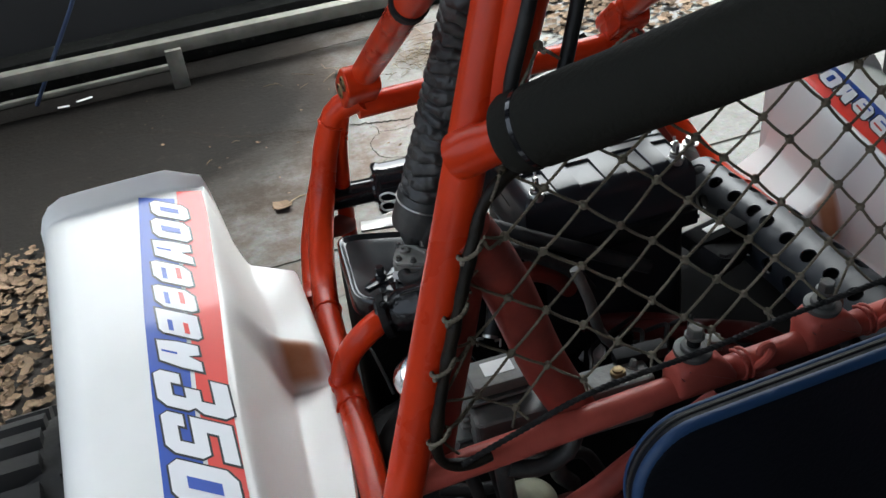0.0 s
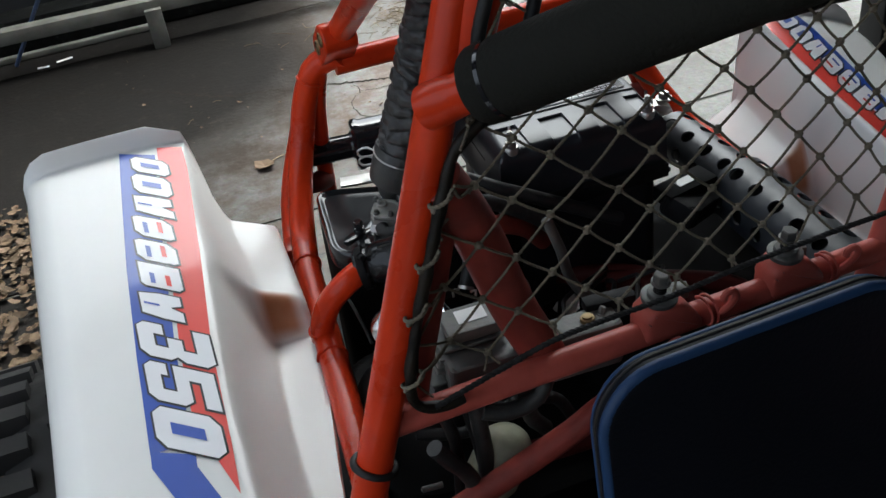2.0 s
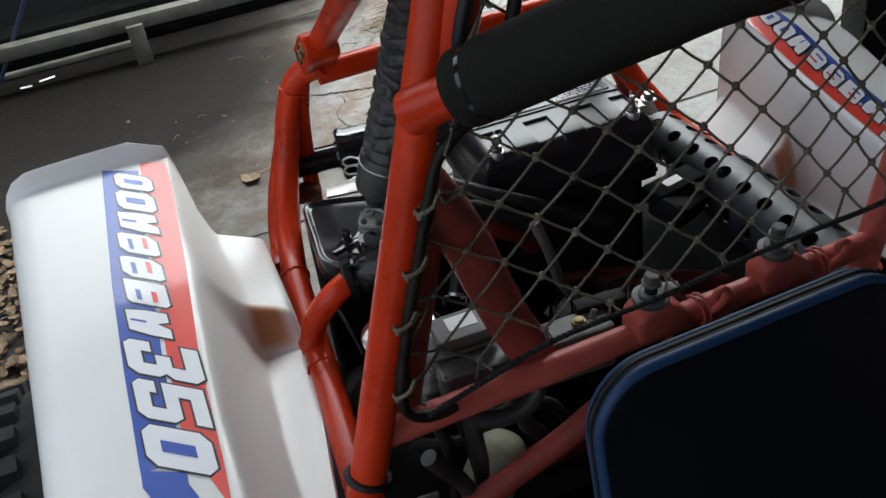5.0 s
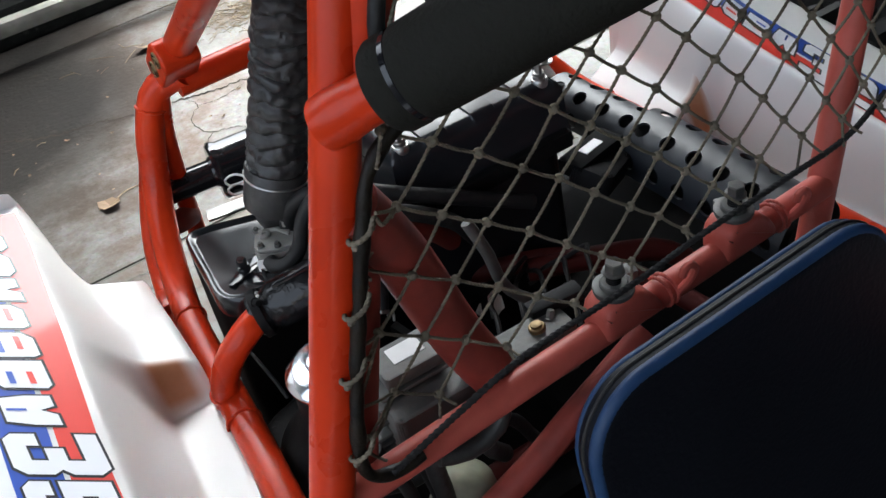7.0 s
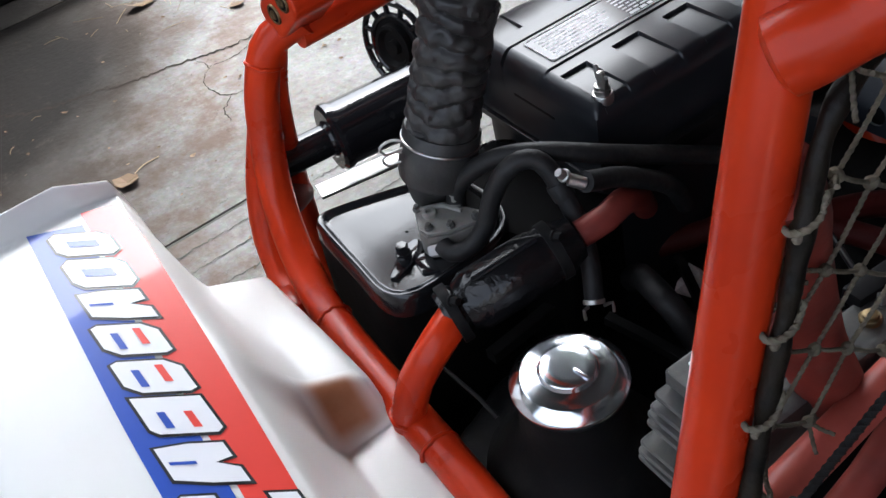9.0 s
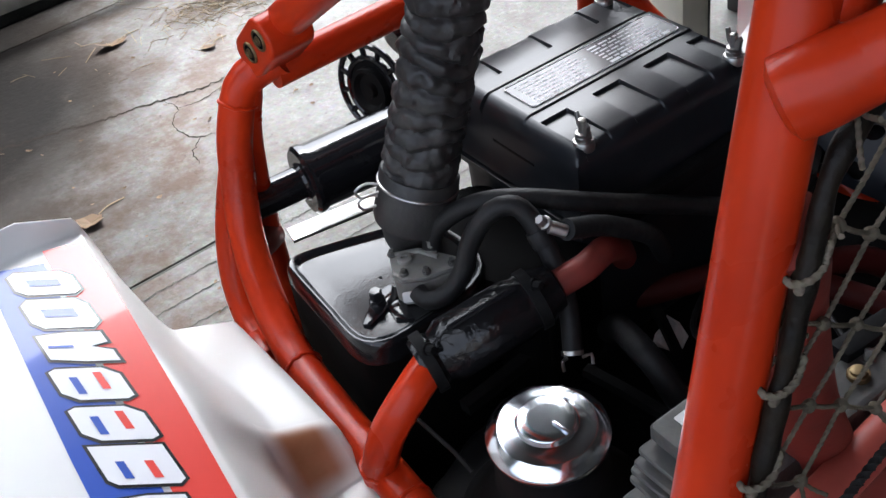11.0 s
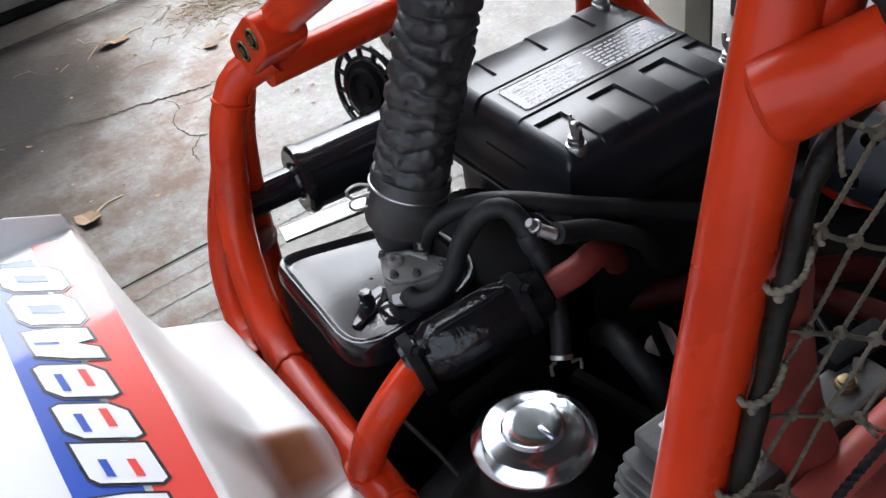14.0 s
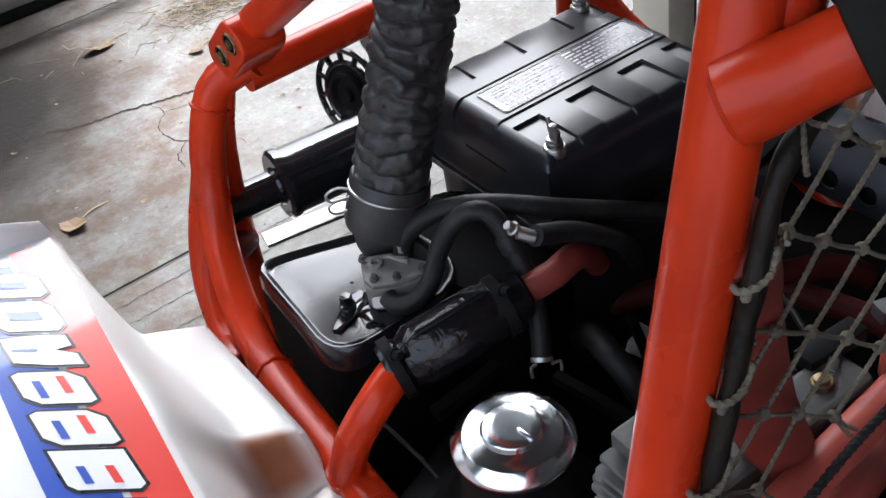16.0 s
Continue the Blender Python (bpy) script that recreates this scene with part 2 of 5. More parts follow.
def concrete():
    """Grey trowelled concrete: clouds, dark specks, pits, and brown soil, rust and painted shade coming in from the
    leafy side.
    """
    m = material("worn concrete", (0.1, 0.099, 0.096), 0.95, vary=0.3, grain=75, stain=5, bump=0.9, tint=(0.072, 0.07, 0.066), spec=0.04)
    n, l = m.node_tree.nodes, m.node_tree.links
    bsdf = n["Principled BSDF"]
    coord = n.new("ShaderNodeTexCoord")
    sep = n.new("ShaderNodeSeparateXYZ")
    l.new(coord.outputs["Object"], sep.inputs[0])

    def cloud(scale, detail, rough):
        t = n.new("ShaderNodeTexNoise")
        t.inputs["Scale"].default_value, t.inputs["Detail"].default_value, t.inputs["Roughness"].default_value = scale, detail, rough
        l.new(coord.outputs["Object"], t.inputs["Vector"])
        return t.outputs["Fac"]

    def ramp(src, lo, hi, top):
        r = n.new("ShaderNodeMapRange")
        r.inputs["From Min"].default_value, r.inputs["From Max"].default_value, r.inputs["To Max"].default_value = lo, hi, top
        l.new(src, r.inputs["Value"])
        return r.outputs["Result"]

    def calc(op, a, b, c=0.0):
        k = n.new("ShaderNodeMath")
        k.operation = op
        for sock, v in zip(k.inputs, (a, b, c)):
            if isinstance(v, float):
                sock.default_value = v
            else:
                l.new(v, sock)
        return k.outputs[0]

    def over(src, colour, fac):
        x = n.new("ShaderNodeMix")
        x.data_type = "RGBA"
        x.inputs["B"].default_value = (*colour, 1)
        l.new(fac, x.inputs["Factor"])
        l.new(src, x.inputs["A"])
        return x.outputs["Result"]

    col = bsdf.inputs["Base Color"].links[0].from_socket
    col = over(col, (0.13, 0.13, 0.126), ramp(cloud(38, 10, 0.82), 0.5, 0.66, 0.5))
    col = over(col, (0.05, 0.046, 0.042), ramp(cloud(6.0, 10, 0.78), 0.52, 0.68, 0.7))
    # distance towards the leafy side, which sets the soil and the painted shade
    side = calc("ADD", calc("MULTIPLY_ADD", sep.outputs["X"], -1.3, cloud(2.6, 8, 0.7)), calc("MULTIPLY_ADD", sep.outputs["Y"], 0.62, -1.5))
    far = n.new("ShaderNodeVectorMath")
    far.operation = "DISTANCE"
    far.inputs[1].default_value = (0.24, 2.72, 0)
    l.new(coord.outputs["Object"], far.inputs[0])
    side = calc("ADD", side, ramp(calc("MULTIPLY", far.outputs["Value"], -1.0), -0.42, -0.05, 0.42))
    rust = calc("MULTIPLY", ramp(side, -0.6, -0.15, 1.0), ramp(cloud(5.2, 9, 0.74), 0.44, 0.58, 0.85))
    col = over(col, (0.058, 0.041, 0.032), rust)
    # browner, then near black: soil plus the far-left floor's shade put into colour
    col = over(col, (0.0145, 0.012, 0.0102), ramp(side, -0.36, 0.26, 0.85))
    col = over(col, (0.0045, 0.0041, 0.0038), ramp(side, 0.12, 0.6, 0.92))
    col = over(col, (0.036, 0.03, 0.025), ramp(cloud(18, 9, 0.82), 0.55, 0.7, 0.4))
    col = over(col, (0.011, 0.0095, 0.0085), ramp(cloud(55, 8, 0.8), 0.58, 0.68, 0.7))
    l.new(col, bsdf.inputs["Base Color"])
    return m


CONCRETE = concrete()


# ---- geometry helpers ----
def part(name, geo, mat, parent=None, label="", smooth=True, kind="", angle=38):
    """One mesh object from a bmesh or (verts, faces), in world coordinates, under a thing or a part."""
    me = bpy.data.meshes.new(name)
    if isinstance(geo, bmesh.types.BMesh):
        geo.to_mesh(me)
        geo.free()
    else:
        me.from_pydata(*[geo[0], [], geo[1]])
    me.update()
    me.materials.append(mat)
    if smooth:
        me.polygons.foreach_set("use_smooth", [True] * len(me.polygons))
        me.set_sharp_from_angle(angle=radians(angle))
    ob = new(name, me)
    if parent is not None:
        ob.parent = parent
        if parent.type == "EMPTY":
            ob.matrix_parent_inverse = Matrix.Translation(-parent.location)
    if label or kind:
        tagged(ob, label, "", "", kind)
    return ob


def thing(name, at, label, category, group="", kind=""):
    ob = new(name)
    ob.location = at
    ob.empty_display_size = 0.05
    return tagged(ob, label, category, group, kind)


def smooth_path(points, step=0.012):
    """Catmull-Rom curve through the points, sampled about every step metres."""
    pts = [Vector(p) for p in points]
    if len(pts) == 2:
        return pts
    ext = [pts[0] * 2 - pts[1], *pts, pts[-1] * 2 - pts[-2]]
    out = []
    for a, b, c, d in zip(ext, ext[1:], ext[2:], ext[3:]):
        k = max(2, int((c - b).length / step))
        for i in range(k):
            t = i / k
            out.append(0.5 * (2 * b + (c - a) * t + (2 * a - 5 * b + 4 * c - d) * t * t + (3 * b - a - 3 * c + d) * t ** 3))
    out.append(pts[-1])
    return out


def sweep(path, radius, seg=16, profile=None, cap=True):
    """A round bar along the path; radius may be a function of the fraction along it; profile a list of (x, y) instead of a circle."""
    path = [Vector(p) for p in path]
    rad = radius if callable(radius) else (lambda f: radius)
    ring = profile or [(math.cos(2 * math.pi * k / seg), math.sin(2 * math.pi * k / seg)) for k in range(seg)]
    seg = len(ring)
    verts, faces = [], []
    tangent = (path[1] - path[0]).normalized()
    side = tangent.orthogonal().normalized()
    total = sum((b - a).length for a, b in zip(path, path[1:]))
    run = 0.0
    for i, p in enumerate(path):
        a, b = path[max(0, i - 1)], path[min(len(path) - 1, i + 1)]
        t = (b - a).normalized()
        side = (side - t * side.dot(t)).normalized()
        up = t.cross(side)
        if i:
            run += (p - path[i - 1]).length
        r = rad(run / total)
        verts += [tuple(p + side * (x * r) + up * (y * r)) for x, y in ring]
    for i in range(len(path) - 1):
        for k in range(seg):
            q = (k + 1) % seg
            faces.append((i * seg + k, i * seg + q, (i + 1) * seg + q, (i + 1) * seg + k))
    if cap:
        faces.append(tuple(reversed(range(seg))))
        faces.append(tuple((len(path) - 1) * seg + k for k in range(seg)))
    return verts, faces


def rope(path, r, pitch=0.011):
    """Three strands laid round one another along the path."""
    path = [Vector(p) for p in path]
    side = (path[1] - path[0]).normalized().orthogonal().normalized()
    verts, faces, run, n = [], [], 0.0, 9
    for i, p in enumerate(path):
        t = (path[min(len(path) - 1, i + 1)] - path[max(0, i - 1)]).normalized()
        side = (side - t * side.dot(t)).normalized()
        up = t.cross(side)
        run += (p - path[i - 1]).length if i else 0.0
        for k in range(n):
            a = 2 * math.pi * (k / n + run / pitch)
            q = r * (1.08 if k % 3 == 0 else 0.9)
            verts.append(tuple(p + side * (math.cos(a) * q) + up * (math.sin(a) * q)))
    for i in range(len(path) - 1):
        faces += [(i * n + k, i * n + (k + 1) % n, (i + 1) * n + (k + 1) % n, (i + 1) * n + k) for k in range(n)]
    faces += [tuple(reversed(range(n))), tuple((len(path) - 1) * n + k for k in range(n))]
    return verts, faces


def pipe(points, radius, seg=16, step=0.012):
    return sweep(smooth_path(points, step), radius, seg)


def join(*geos):
    verts, faces = [], []
    for v, f in geos:
        o = len(verts)
        verts += v
        faces += [tuple(i + o for i in q) for q in f]
    return verts, faces


def lathe(profile, origin, axis, seg=32):
    """Turns (radius, height) pairs round the axis from the origin."""
    o, ax = Vector(origin), Vector(axis).normalized()
    s = ax.orthogonal().normalized()
    u = ax.cross(s)
    verts, faces = [], []
    for r, h in profile:
        for k in range(seg):
            a = 2 * math.pi * k / seg
            verts.append(tuple(o + ax * h + (s * math.cos(a) + u * math.sin(a)) * r))
    for i in range(len(profile) - 1):
        for k in range(seg):
            q = (k + 1) % seg
            faces.append((i * seg + k, i * seg + q, (i + 1) * seg + q, (i + 1) * seg + k))
    faces.append(tuple(reversed(range(seg))))
    faces.append(tuple((len(profile) - 1) * seg + k for k in range(seg)))
    return verts, faces


def box(centre, size, bevel=0.004, turn=(0, 0, 0), segs=2):
    bm = bmesh.new()
    bmesh.ops.create_cube(bm, size=1)
    bmesh.ops.scale(bm, vec=size, verts=bm.verts)
    if bevel:
        bmesh.ops.bevel(bm, geom=bm.edges[:], offset=bevel, segments=segs, profile=0.6, affect="EDGES")
    bmesh.ops.transform(bm, matrix=pose(*centre, *turn), verts=bm.verts)
    return bm


def prism(poly, lo, hi, place, bevel=0.0, segs=2):
    """A flat outline (x, y) raised from lo to hi in z, then moved by the matrix place."""
    bm = bmesh.new()
    low = [bm.verts.new((x, y, lo)) for x, y in poly]
    face = bm.faces.new(low)
    top = bmesh.ops.extrude_face_region(bm, geom=[face])
    bmesh.ops.translate(bm, vec=(0, 0, hi - lo), verts=[v for v in top["geom"] if isinstance(v, bmesh.types.BMVert)])
    bmesh.ops.recalc_face_normals(bm, faces=bm.faces)
    if bevel:
        bmesh.ops.bevel(bm, geom=bm.edges[:], offset=bevel, segments=segs, profile=0.6, affect="EDGES")
    bmesh.ops.transform(bm, matrix=place, verts=bm.verts)
    return bm


def rounded(w, h, r, n=5):
    """Rounded rectangle outline centred on 0, 0."""
    out = []
    for cx, cy, a0 in ((w / 2 - r, h / 2 - r, 0), (-w / 2 + r, h / 2 - r, 90), (-w / 2 + r, -h / 2 + r, 180), (w / 2 - r, -h / 2 + r, 270)):
        for k in range(n + 1):
            a = radians(a0 + 90 * k / n)
            out.append((cx + r * math.cos(a), cy + r * math.sin(a)))
    return out


def bolt(at, axis, head=0.0075, height=0.007, washer=0.0115):
    """A hex head on a washer, as one mesh."""
    a = lathe([(washer, 0), (washer, 0.002), (washer * 0.9, 0.0024)], at, axis, 20)
    o = Vector(at) + Vector(axis).normalized() * 0.0022
    b = lathe([(head, 0), (head, height), (head * 0.85, height + 0.0012)], o, axis, 6)
    return join(a, b)


X0 = 0.455


def mirror(p):
    return (2 * X0 - p[0], p[1], p[2])


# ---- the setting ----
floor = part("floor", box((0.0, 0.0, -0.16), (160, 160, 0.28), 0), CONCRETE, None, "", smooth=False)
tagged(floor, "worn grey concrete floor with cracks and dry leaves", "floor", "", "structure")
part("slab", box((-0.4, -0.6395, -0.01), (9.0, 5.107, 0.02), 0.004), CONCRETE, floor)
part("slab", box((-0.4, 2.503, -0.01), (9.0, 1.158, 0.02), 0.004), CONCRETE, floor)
def crack_strip(points, width, seed):
    rnd = random.Random(seed)
    path = smooth_path([(x, y, 0) for x, y in points], 0.008)
    left, right = [], []
    for i, p in enumerate(path):
        t = (path[min(i + 1, len(path) - 1)] - path[max(0, i - 1)]).normalized()
        s = Vector((-t.y, t.x, 0))
        w = width * rnd.uniform(0.35, 1.25) * (0.3 + 0.7 * math.sin(math.pi * (0.06 + 0.88 * i / len(path))))
        off = s * rnd.gauss(0, width * 0.5)
        left.append(tuple(p + off + s * w / 2 + Vector((0, 0, 0.0012))))
        right.append(tuple(p + off - s * w / 2 + Vector((0, 0, 0.0012))))
    n = len(left)
    return left + right, [(i, n + i, n + i + 1, i + 1) for i in range(n - 1)]


for y, w, k in ((1.868, 0.004, 21), (1.812, 0.003, 22), (1.742, 0.0035, 23)):
    part("score_line", crack_strip([(-0.3, y + 0.012), (0.1, y + 0.006), (0.3, y), (0.5, y - 0.004), (1.2, y - 0.01)], w, k), KERB, floor, "", smooth=False)
part("joint_filler", box((-0.4, 1.919, -0.011), (9.0, 0.02, 0.014), 0.001), KERB, floor)
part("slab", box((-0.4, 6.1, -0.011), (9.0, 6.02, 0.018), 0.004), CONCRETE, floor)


CRACKFILL = material("dark crack dirt", (0.016, 0.013, 0.011), 0.95, spec=0.02, vary=0.2, grain=120, bump=0.5)
for k, (pts, w) in enumerate([
    ([(-0.6, 2.95), (-0.3, 2.88), (0.0, 2.74), (0.184, 2.6), (0.3, 2.56), (0.4, 2.52), (0.51, 2.49), (0.65, 2.45), (0.85, 2.43), (1.1, 2.36), (1.5, 2.33)], 0.0085),
    ([(0.53, 2.48), (0.535, 2.42), (0.5, 2.37), (0.5, 2.31), (0.52, 2.27), (0.58, 2.24), (0.61, 2.16)], 0.0035),
    ([(0.54, 2.42), (0.6, 2.41), (0.67, 2.43)], 0.003),
    ([(0.52, 2.27), (0.48, 2.23), (0.47, 2.18)], 0.003),
    ([(0.85, 2.43), (0.9, 2.55), (0.98, 2.6)], 0.003),
]):
    part("crack", crack_strip(pts, w, k), CRACKFILL, floor, "", smooth=False)

# unseen roof: far edge fits the decal reflections, left edge cut to admit light
ceiling = part("ceiling", prism([(-0.74, -2.7), (3.0, -2.7), (3.0, 2.38), (-1.9, 2.2), (-1.9, 1.35), (-0.74, 1.35)], 2.36, 2.48, pose(0, 0, 0)), CEILPAINT, None, "", smooth=False)
tagged(ceiling, "dim boarded garage ceiling", "ceiling", "", "structure")
# unseen wall behind the camera, added to bounce fill onto front-facing parts
fill_wall_south = part("fill_wall_south", box((0.3, -2.65, 1.2), (5.5, 0.12, 2.36), 0), WALLPAINT, None, "", smooth=False)
tagged(fill_wall_south, "unseen light back wall added to bounce fill", "wall", "", "structure")
# unseen wall added to keep sky light off the far left
shade_wall_west = part("shade_wall_west", box((-1.84, 2.5, 1.18), (0.12, 2.3, 2.36), 0), CEILPAINT, None, "", smooth=False)
tagged(shade_wall_west, "unseen dark side wall added to block sky light", "wall", "", "structure")
# unseen wall, added and kept dark so the posts' right sides stay dim
shade_wall_east = part("shade_wall_east", box((3.0, -0.4, 1.2), (0.12, 4.4, 2.36), 0), CEILPAINT, None, "", smooth=False)
tagged(shade_wall_east, "unseen dim side wall added to limit bounce", "wall", "", "structure")

# dark panel with a white rail, at the edge of the concrete
gate = thing("wooden_barrier", (-0.4, 3.12, 0), "low greyed white-painted wooden rail with legs before a dark panel", "barrier")
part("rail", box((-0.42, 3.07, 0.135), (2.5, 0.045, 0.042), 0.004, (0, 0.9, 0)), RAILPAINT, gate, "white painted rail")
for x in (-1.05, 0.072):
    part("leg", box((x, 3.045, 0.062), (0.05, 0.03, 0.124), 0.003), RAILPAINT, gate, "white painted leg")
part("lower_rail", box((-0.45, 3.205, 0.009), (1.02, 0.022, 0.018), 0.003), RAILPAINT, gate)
pole = thing("leaning_pole", (-0.37, 3.16, 0), "thin faded blue pole leaning behind the white rail", "pole")
part("shaft", sweep([(-0.37, 3.16, 0.004), (-0.278, 3.1, 0.148), (-0.174, 3.04, 0.31), (0.12, 2.97, 0.78)], 0.0062, 12), POLEBLUE, pole)
part("end_cap", lathe([(0.0075, 0), (0.0078, 0.002), (0.0078, 0.014), (0.006, 0.017)], (0.116, 2.971, 0.774), (0.53, -0.13, 0.85), 14), RUBBER, pole, "dark rubber end cap")
# height above the visible part is added to block sky light
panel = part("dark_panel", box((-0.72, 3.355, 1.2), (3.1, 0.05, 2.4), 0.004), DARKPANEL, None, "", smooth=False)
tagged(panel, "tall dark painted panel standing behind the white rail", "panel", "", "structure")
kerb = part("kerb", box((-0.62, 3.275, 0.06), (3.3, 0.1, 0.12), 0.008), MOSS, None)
tagged(kerb, "dark mossy concrete kerb below the dark panel", "kerb", "", "structure")

door = thing("door_1", (1.4, 1.72, 0), "cream-painted wooden door jamb with a dark rubber seal", "door frame", "", "structure")
part("jamb", box((1.375, 1.71, 1.03), (0.075, 0.1, 2.06), 0.005), CREAM, door, "cream painted jamb")
part("seal", box((1.43, 1.715, 1.02), (0.036, 0.06, 2.04), 0.003), DARKPANEL, door, "dark rubber seal")
part("column", box((1.68, 1.72, 1.02), (0.19, 0.08, 2.04), 0.006), DARKPANEL, door, "dark steel column")


# wall added to hold sky light off the engine bay
shade_wall_north = part("shade_wall_north", box((2.385, 1.76, 1.19), (1.2, 0.12, 2.34), 0), WALLPAINT, None, "", smooth=False)
tagged(shade_wall_north, "front wall beside the opening, added to block sky light", "wall", "", "structure")


# ---- dry leaves and straw ----
def leaf_mesh(rnd, at, size, lift=0.0):
    """A curled dry leaf with lobes, thin but bent."""
    n = 12
    a0, curl = rnd.uniform(0, 6.28), rnd.uniform(0.1, 0.45)
    verts = [Vector((0, 0, 0.0))]
    for k in range(n):
        a = 2 * math.pi * k / n
        r = size * (0.8 + 0.16 * math.sin(a * 2 + a0) + rnd.uniform(-0.1, 0.1)) * (1.0 if k % 2 else 0.88)
        x, y = r * math.cos(a), r * 0.7 * math.sin(a)
        verts.append(Vector((x, y, curl * (x * x + y * y) / size + rnd.uniform(0, 0.08) * size)))
    rot = Euler((rnd.uniform(-0.25, 0.25), rnd.uniform(-0.25, 0.25), rnd.uniform(0, 6.28))).to_matrix()
    pts = [rot @ v for v in verts]
    low = min(p.z for p in pts)
    base = Vector((at[0], at[1], lift + 0.001 - low))
    return [tuple(p + base) for p in pts], [(0, 1 + k, 1 + (k + 1) % n) for k in range(n)]


rnd = random.Random(5)
geos = []
for i in range(1900):
    x = -0.33 - abs(rnd.gauss(0, 0.28))
    y = rnd.uniform(1.2, 2.35 + 0.2 * x)
    if x > -0.4 and rnd.random() < 0.3:
        continue
    geos.append(leaf_mesh(rnd, (x, y), rnd.uniform(0.007, 0.021), rnd.uniform(0, 0.02)))
litter = part("leaf_litter", join(*geos), LEAF, None, "", smooth=False)
tagged(litter, "drift of curled dry brown leaves on the concrete", "leaves", "", "stuff")
for (x, y), s in (((0.222, 2.166), 0.044), ((0.556, 2.845), 0.045), ((0.72, 2.62), 0.03)):
    lf = part("dry_leaf", leaf_mesh(rnd, (x, y), s), LEAF, None, "", smooth=False)
    part("stem", pipe([(x + s * 0.5, y + s * 0.2, 0.006), (x + s * 1.1, y + s * 0.55, 0.004), (x + s * 1.9, y + s * 0.6, 0.0025)], 0.0013, 6, 0.006), STRAW, lf)
    tagged(lf, "single curled dry brown leaf on the concrete", "leaf", "leaves on the floor")
for (x, y), turn, ln in (((-0.226, 3.12), 12, 0.05), ((-0.29, 3.1), -8, 0.036)):
    sc = part("paper_scrap", prism(rounded(ln, 0.009, 0.003), 0, 0.0016, pose(x, y, 0.0016, 4, 0, turn), 0.0006), PAPER, None, "", smooth=False)
    tagged(sc, "small torn white paper scrap lying on the concrete", "scrap", "paper scraps on the floor")
geos = []
for i in range(190):
    far = rnd.random() < 0.8
    x = rnd.gauss(0.95, 0.22) if far else rnd.uniform(-0.2, 1.3)
    y = rnd.gauss(2.86, 0.12) if far else rnd.uniform(1.3, 3.0)
    a, ln = rnd.uniform(0, 6.28), rnd.uniform(0.02, 0.09) * (1 if far else 0.35)
    d = Vector((math.cos(a), math.sin(a), 0)) * ln / 2
    c = Vector((x, y, 0.003))
    geos.append(sweep([c - d, c + Vector((0, 0, rnd.uniform(0, 0.004))), c + d], 0.0007, 4))
for i in range(420):
    a, ln = rnd.uniform(0, 6.28), rnd.uniform(0.02, 0.07)
    d = Vector((math.cos(a), math.sin(a), 0)) * ln / 2
    c = Vector((rnd.gauss(0.88, 0.09), rnd.gauss(2.82, 0.06), rnd.uniform(0.002, 0.012)))
    geos.append(sweep([c - d, c + Vector((0, 0, rnd.uniform(0, 0.006))), c + d], 0.0007, 4))
straw = part("straw", join(*geos), STRAW, None, "", smooth=False)
tagged(straw, "scattered dry straw and twigs on the concrete", "straw", "", "stuff")

geos = []
for i in range(170):
    geos.append(leaf_mesh(rnd, (rnd.uniform(-0.25, 1.3), rnd.uniform(1.35, 3.0)), rnd.choice((0.003, 0.004, 0.005, 0.006, 0.009))))
crumbs = part("leaf_crumbs", join(*geos), LEAF, None, "", smooth=False)
tagged(crumbs, "crumbs of dry leaves scattered over the concrete", "leaves", "", "stuff")
geos = []
for i in range(500):
    geos.append(leaf_mesh(rnd, (rnd.gauss(1.45, 0.16), rnd.gauss(2.85, 0.16)), rnd.uniform(0.012, 0.03), rnd.uniform(0, 0.015)))
drift = part("leaf_drift", join(*geos), LEAF, None, "", smooth=False)
tagged(drift, "heap of dry leaves at the edge of the concrete", "leaves", "", "stuff")

# ---- the buggy ----
buggy = thing("off_road_buggy", (X0, 0.9, 0), "red tube-frame off-road buggy with white fenders, parked", "buggy")


def tube(points, r=0.0165, name="frame_tube", mat=None, label="", seg=20):
    return part(name, pipe(points, r, seg), mat or RED, buggy, label)


def bead(at, axis, r=0.0165, name="weld_bead"):
    """An uneven ring of weld round a tube."""
    ax = Vector(axis).normalized()
    s = ax.orthogonal().normalized()
    u = ax.cross(s)
    rr = random.Random(int(at[0] * 1e4 + at[1] * 1e3))
    pts = [Vector(at) + (s * math.cos(a) + u * math.sin(a)) * (r + rr.uniform(0, 0.0008)) + ax * rr.uniform(-0.0009, 0.0009) for a in [2 * math.pi * k / 28 for k in range(29)]]
    pts[-1] = pts[0]
    return part(name, sweep(pts, lambda f: 0.0019, 8), RED, buggy)


SIDE = [(0.28, 1.155, 0.712), (0.262, 1.17, 0.702), (0.243, 1.177, 0.688), (0.224, 1.18, 0.645), (0.211, 1.174, 0.602), (0.196, 1.154, 0.563), (0.182, 1.118, 0.532), (0.171, 1.073, 0.511), (0.163, 1.024, 0.502), (0.157, 0.95, 0.499), (0.15, 0.83, 0.498), (0.142, 0.72, 0.495), (0.134, 0.6, 0.49), (0.128, 0.45, 0.485), (0.125, 0.2, 0.48)]
LOWER = [(0.214, 1.18, 0.612), (0.2, 1.186, 0.57), (0.188, 1.183, 0.538), (0.176, 1.168, 0.508), (0.166, 1.135, 0.484), (0.158, 1.085, 0.475), (0.156, 1.02, 0.47), (0.15, 0.9, 0.42), (0.15, 0.7, 0.3)]
POST = lambda z: (0.138 + (z - 0.6) * 0.356, 0.576 + (z - 0.6) * 0.123, z)
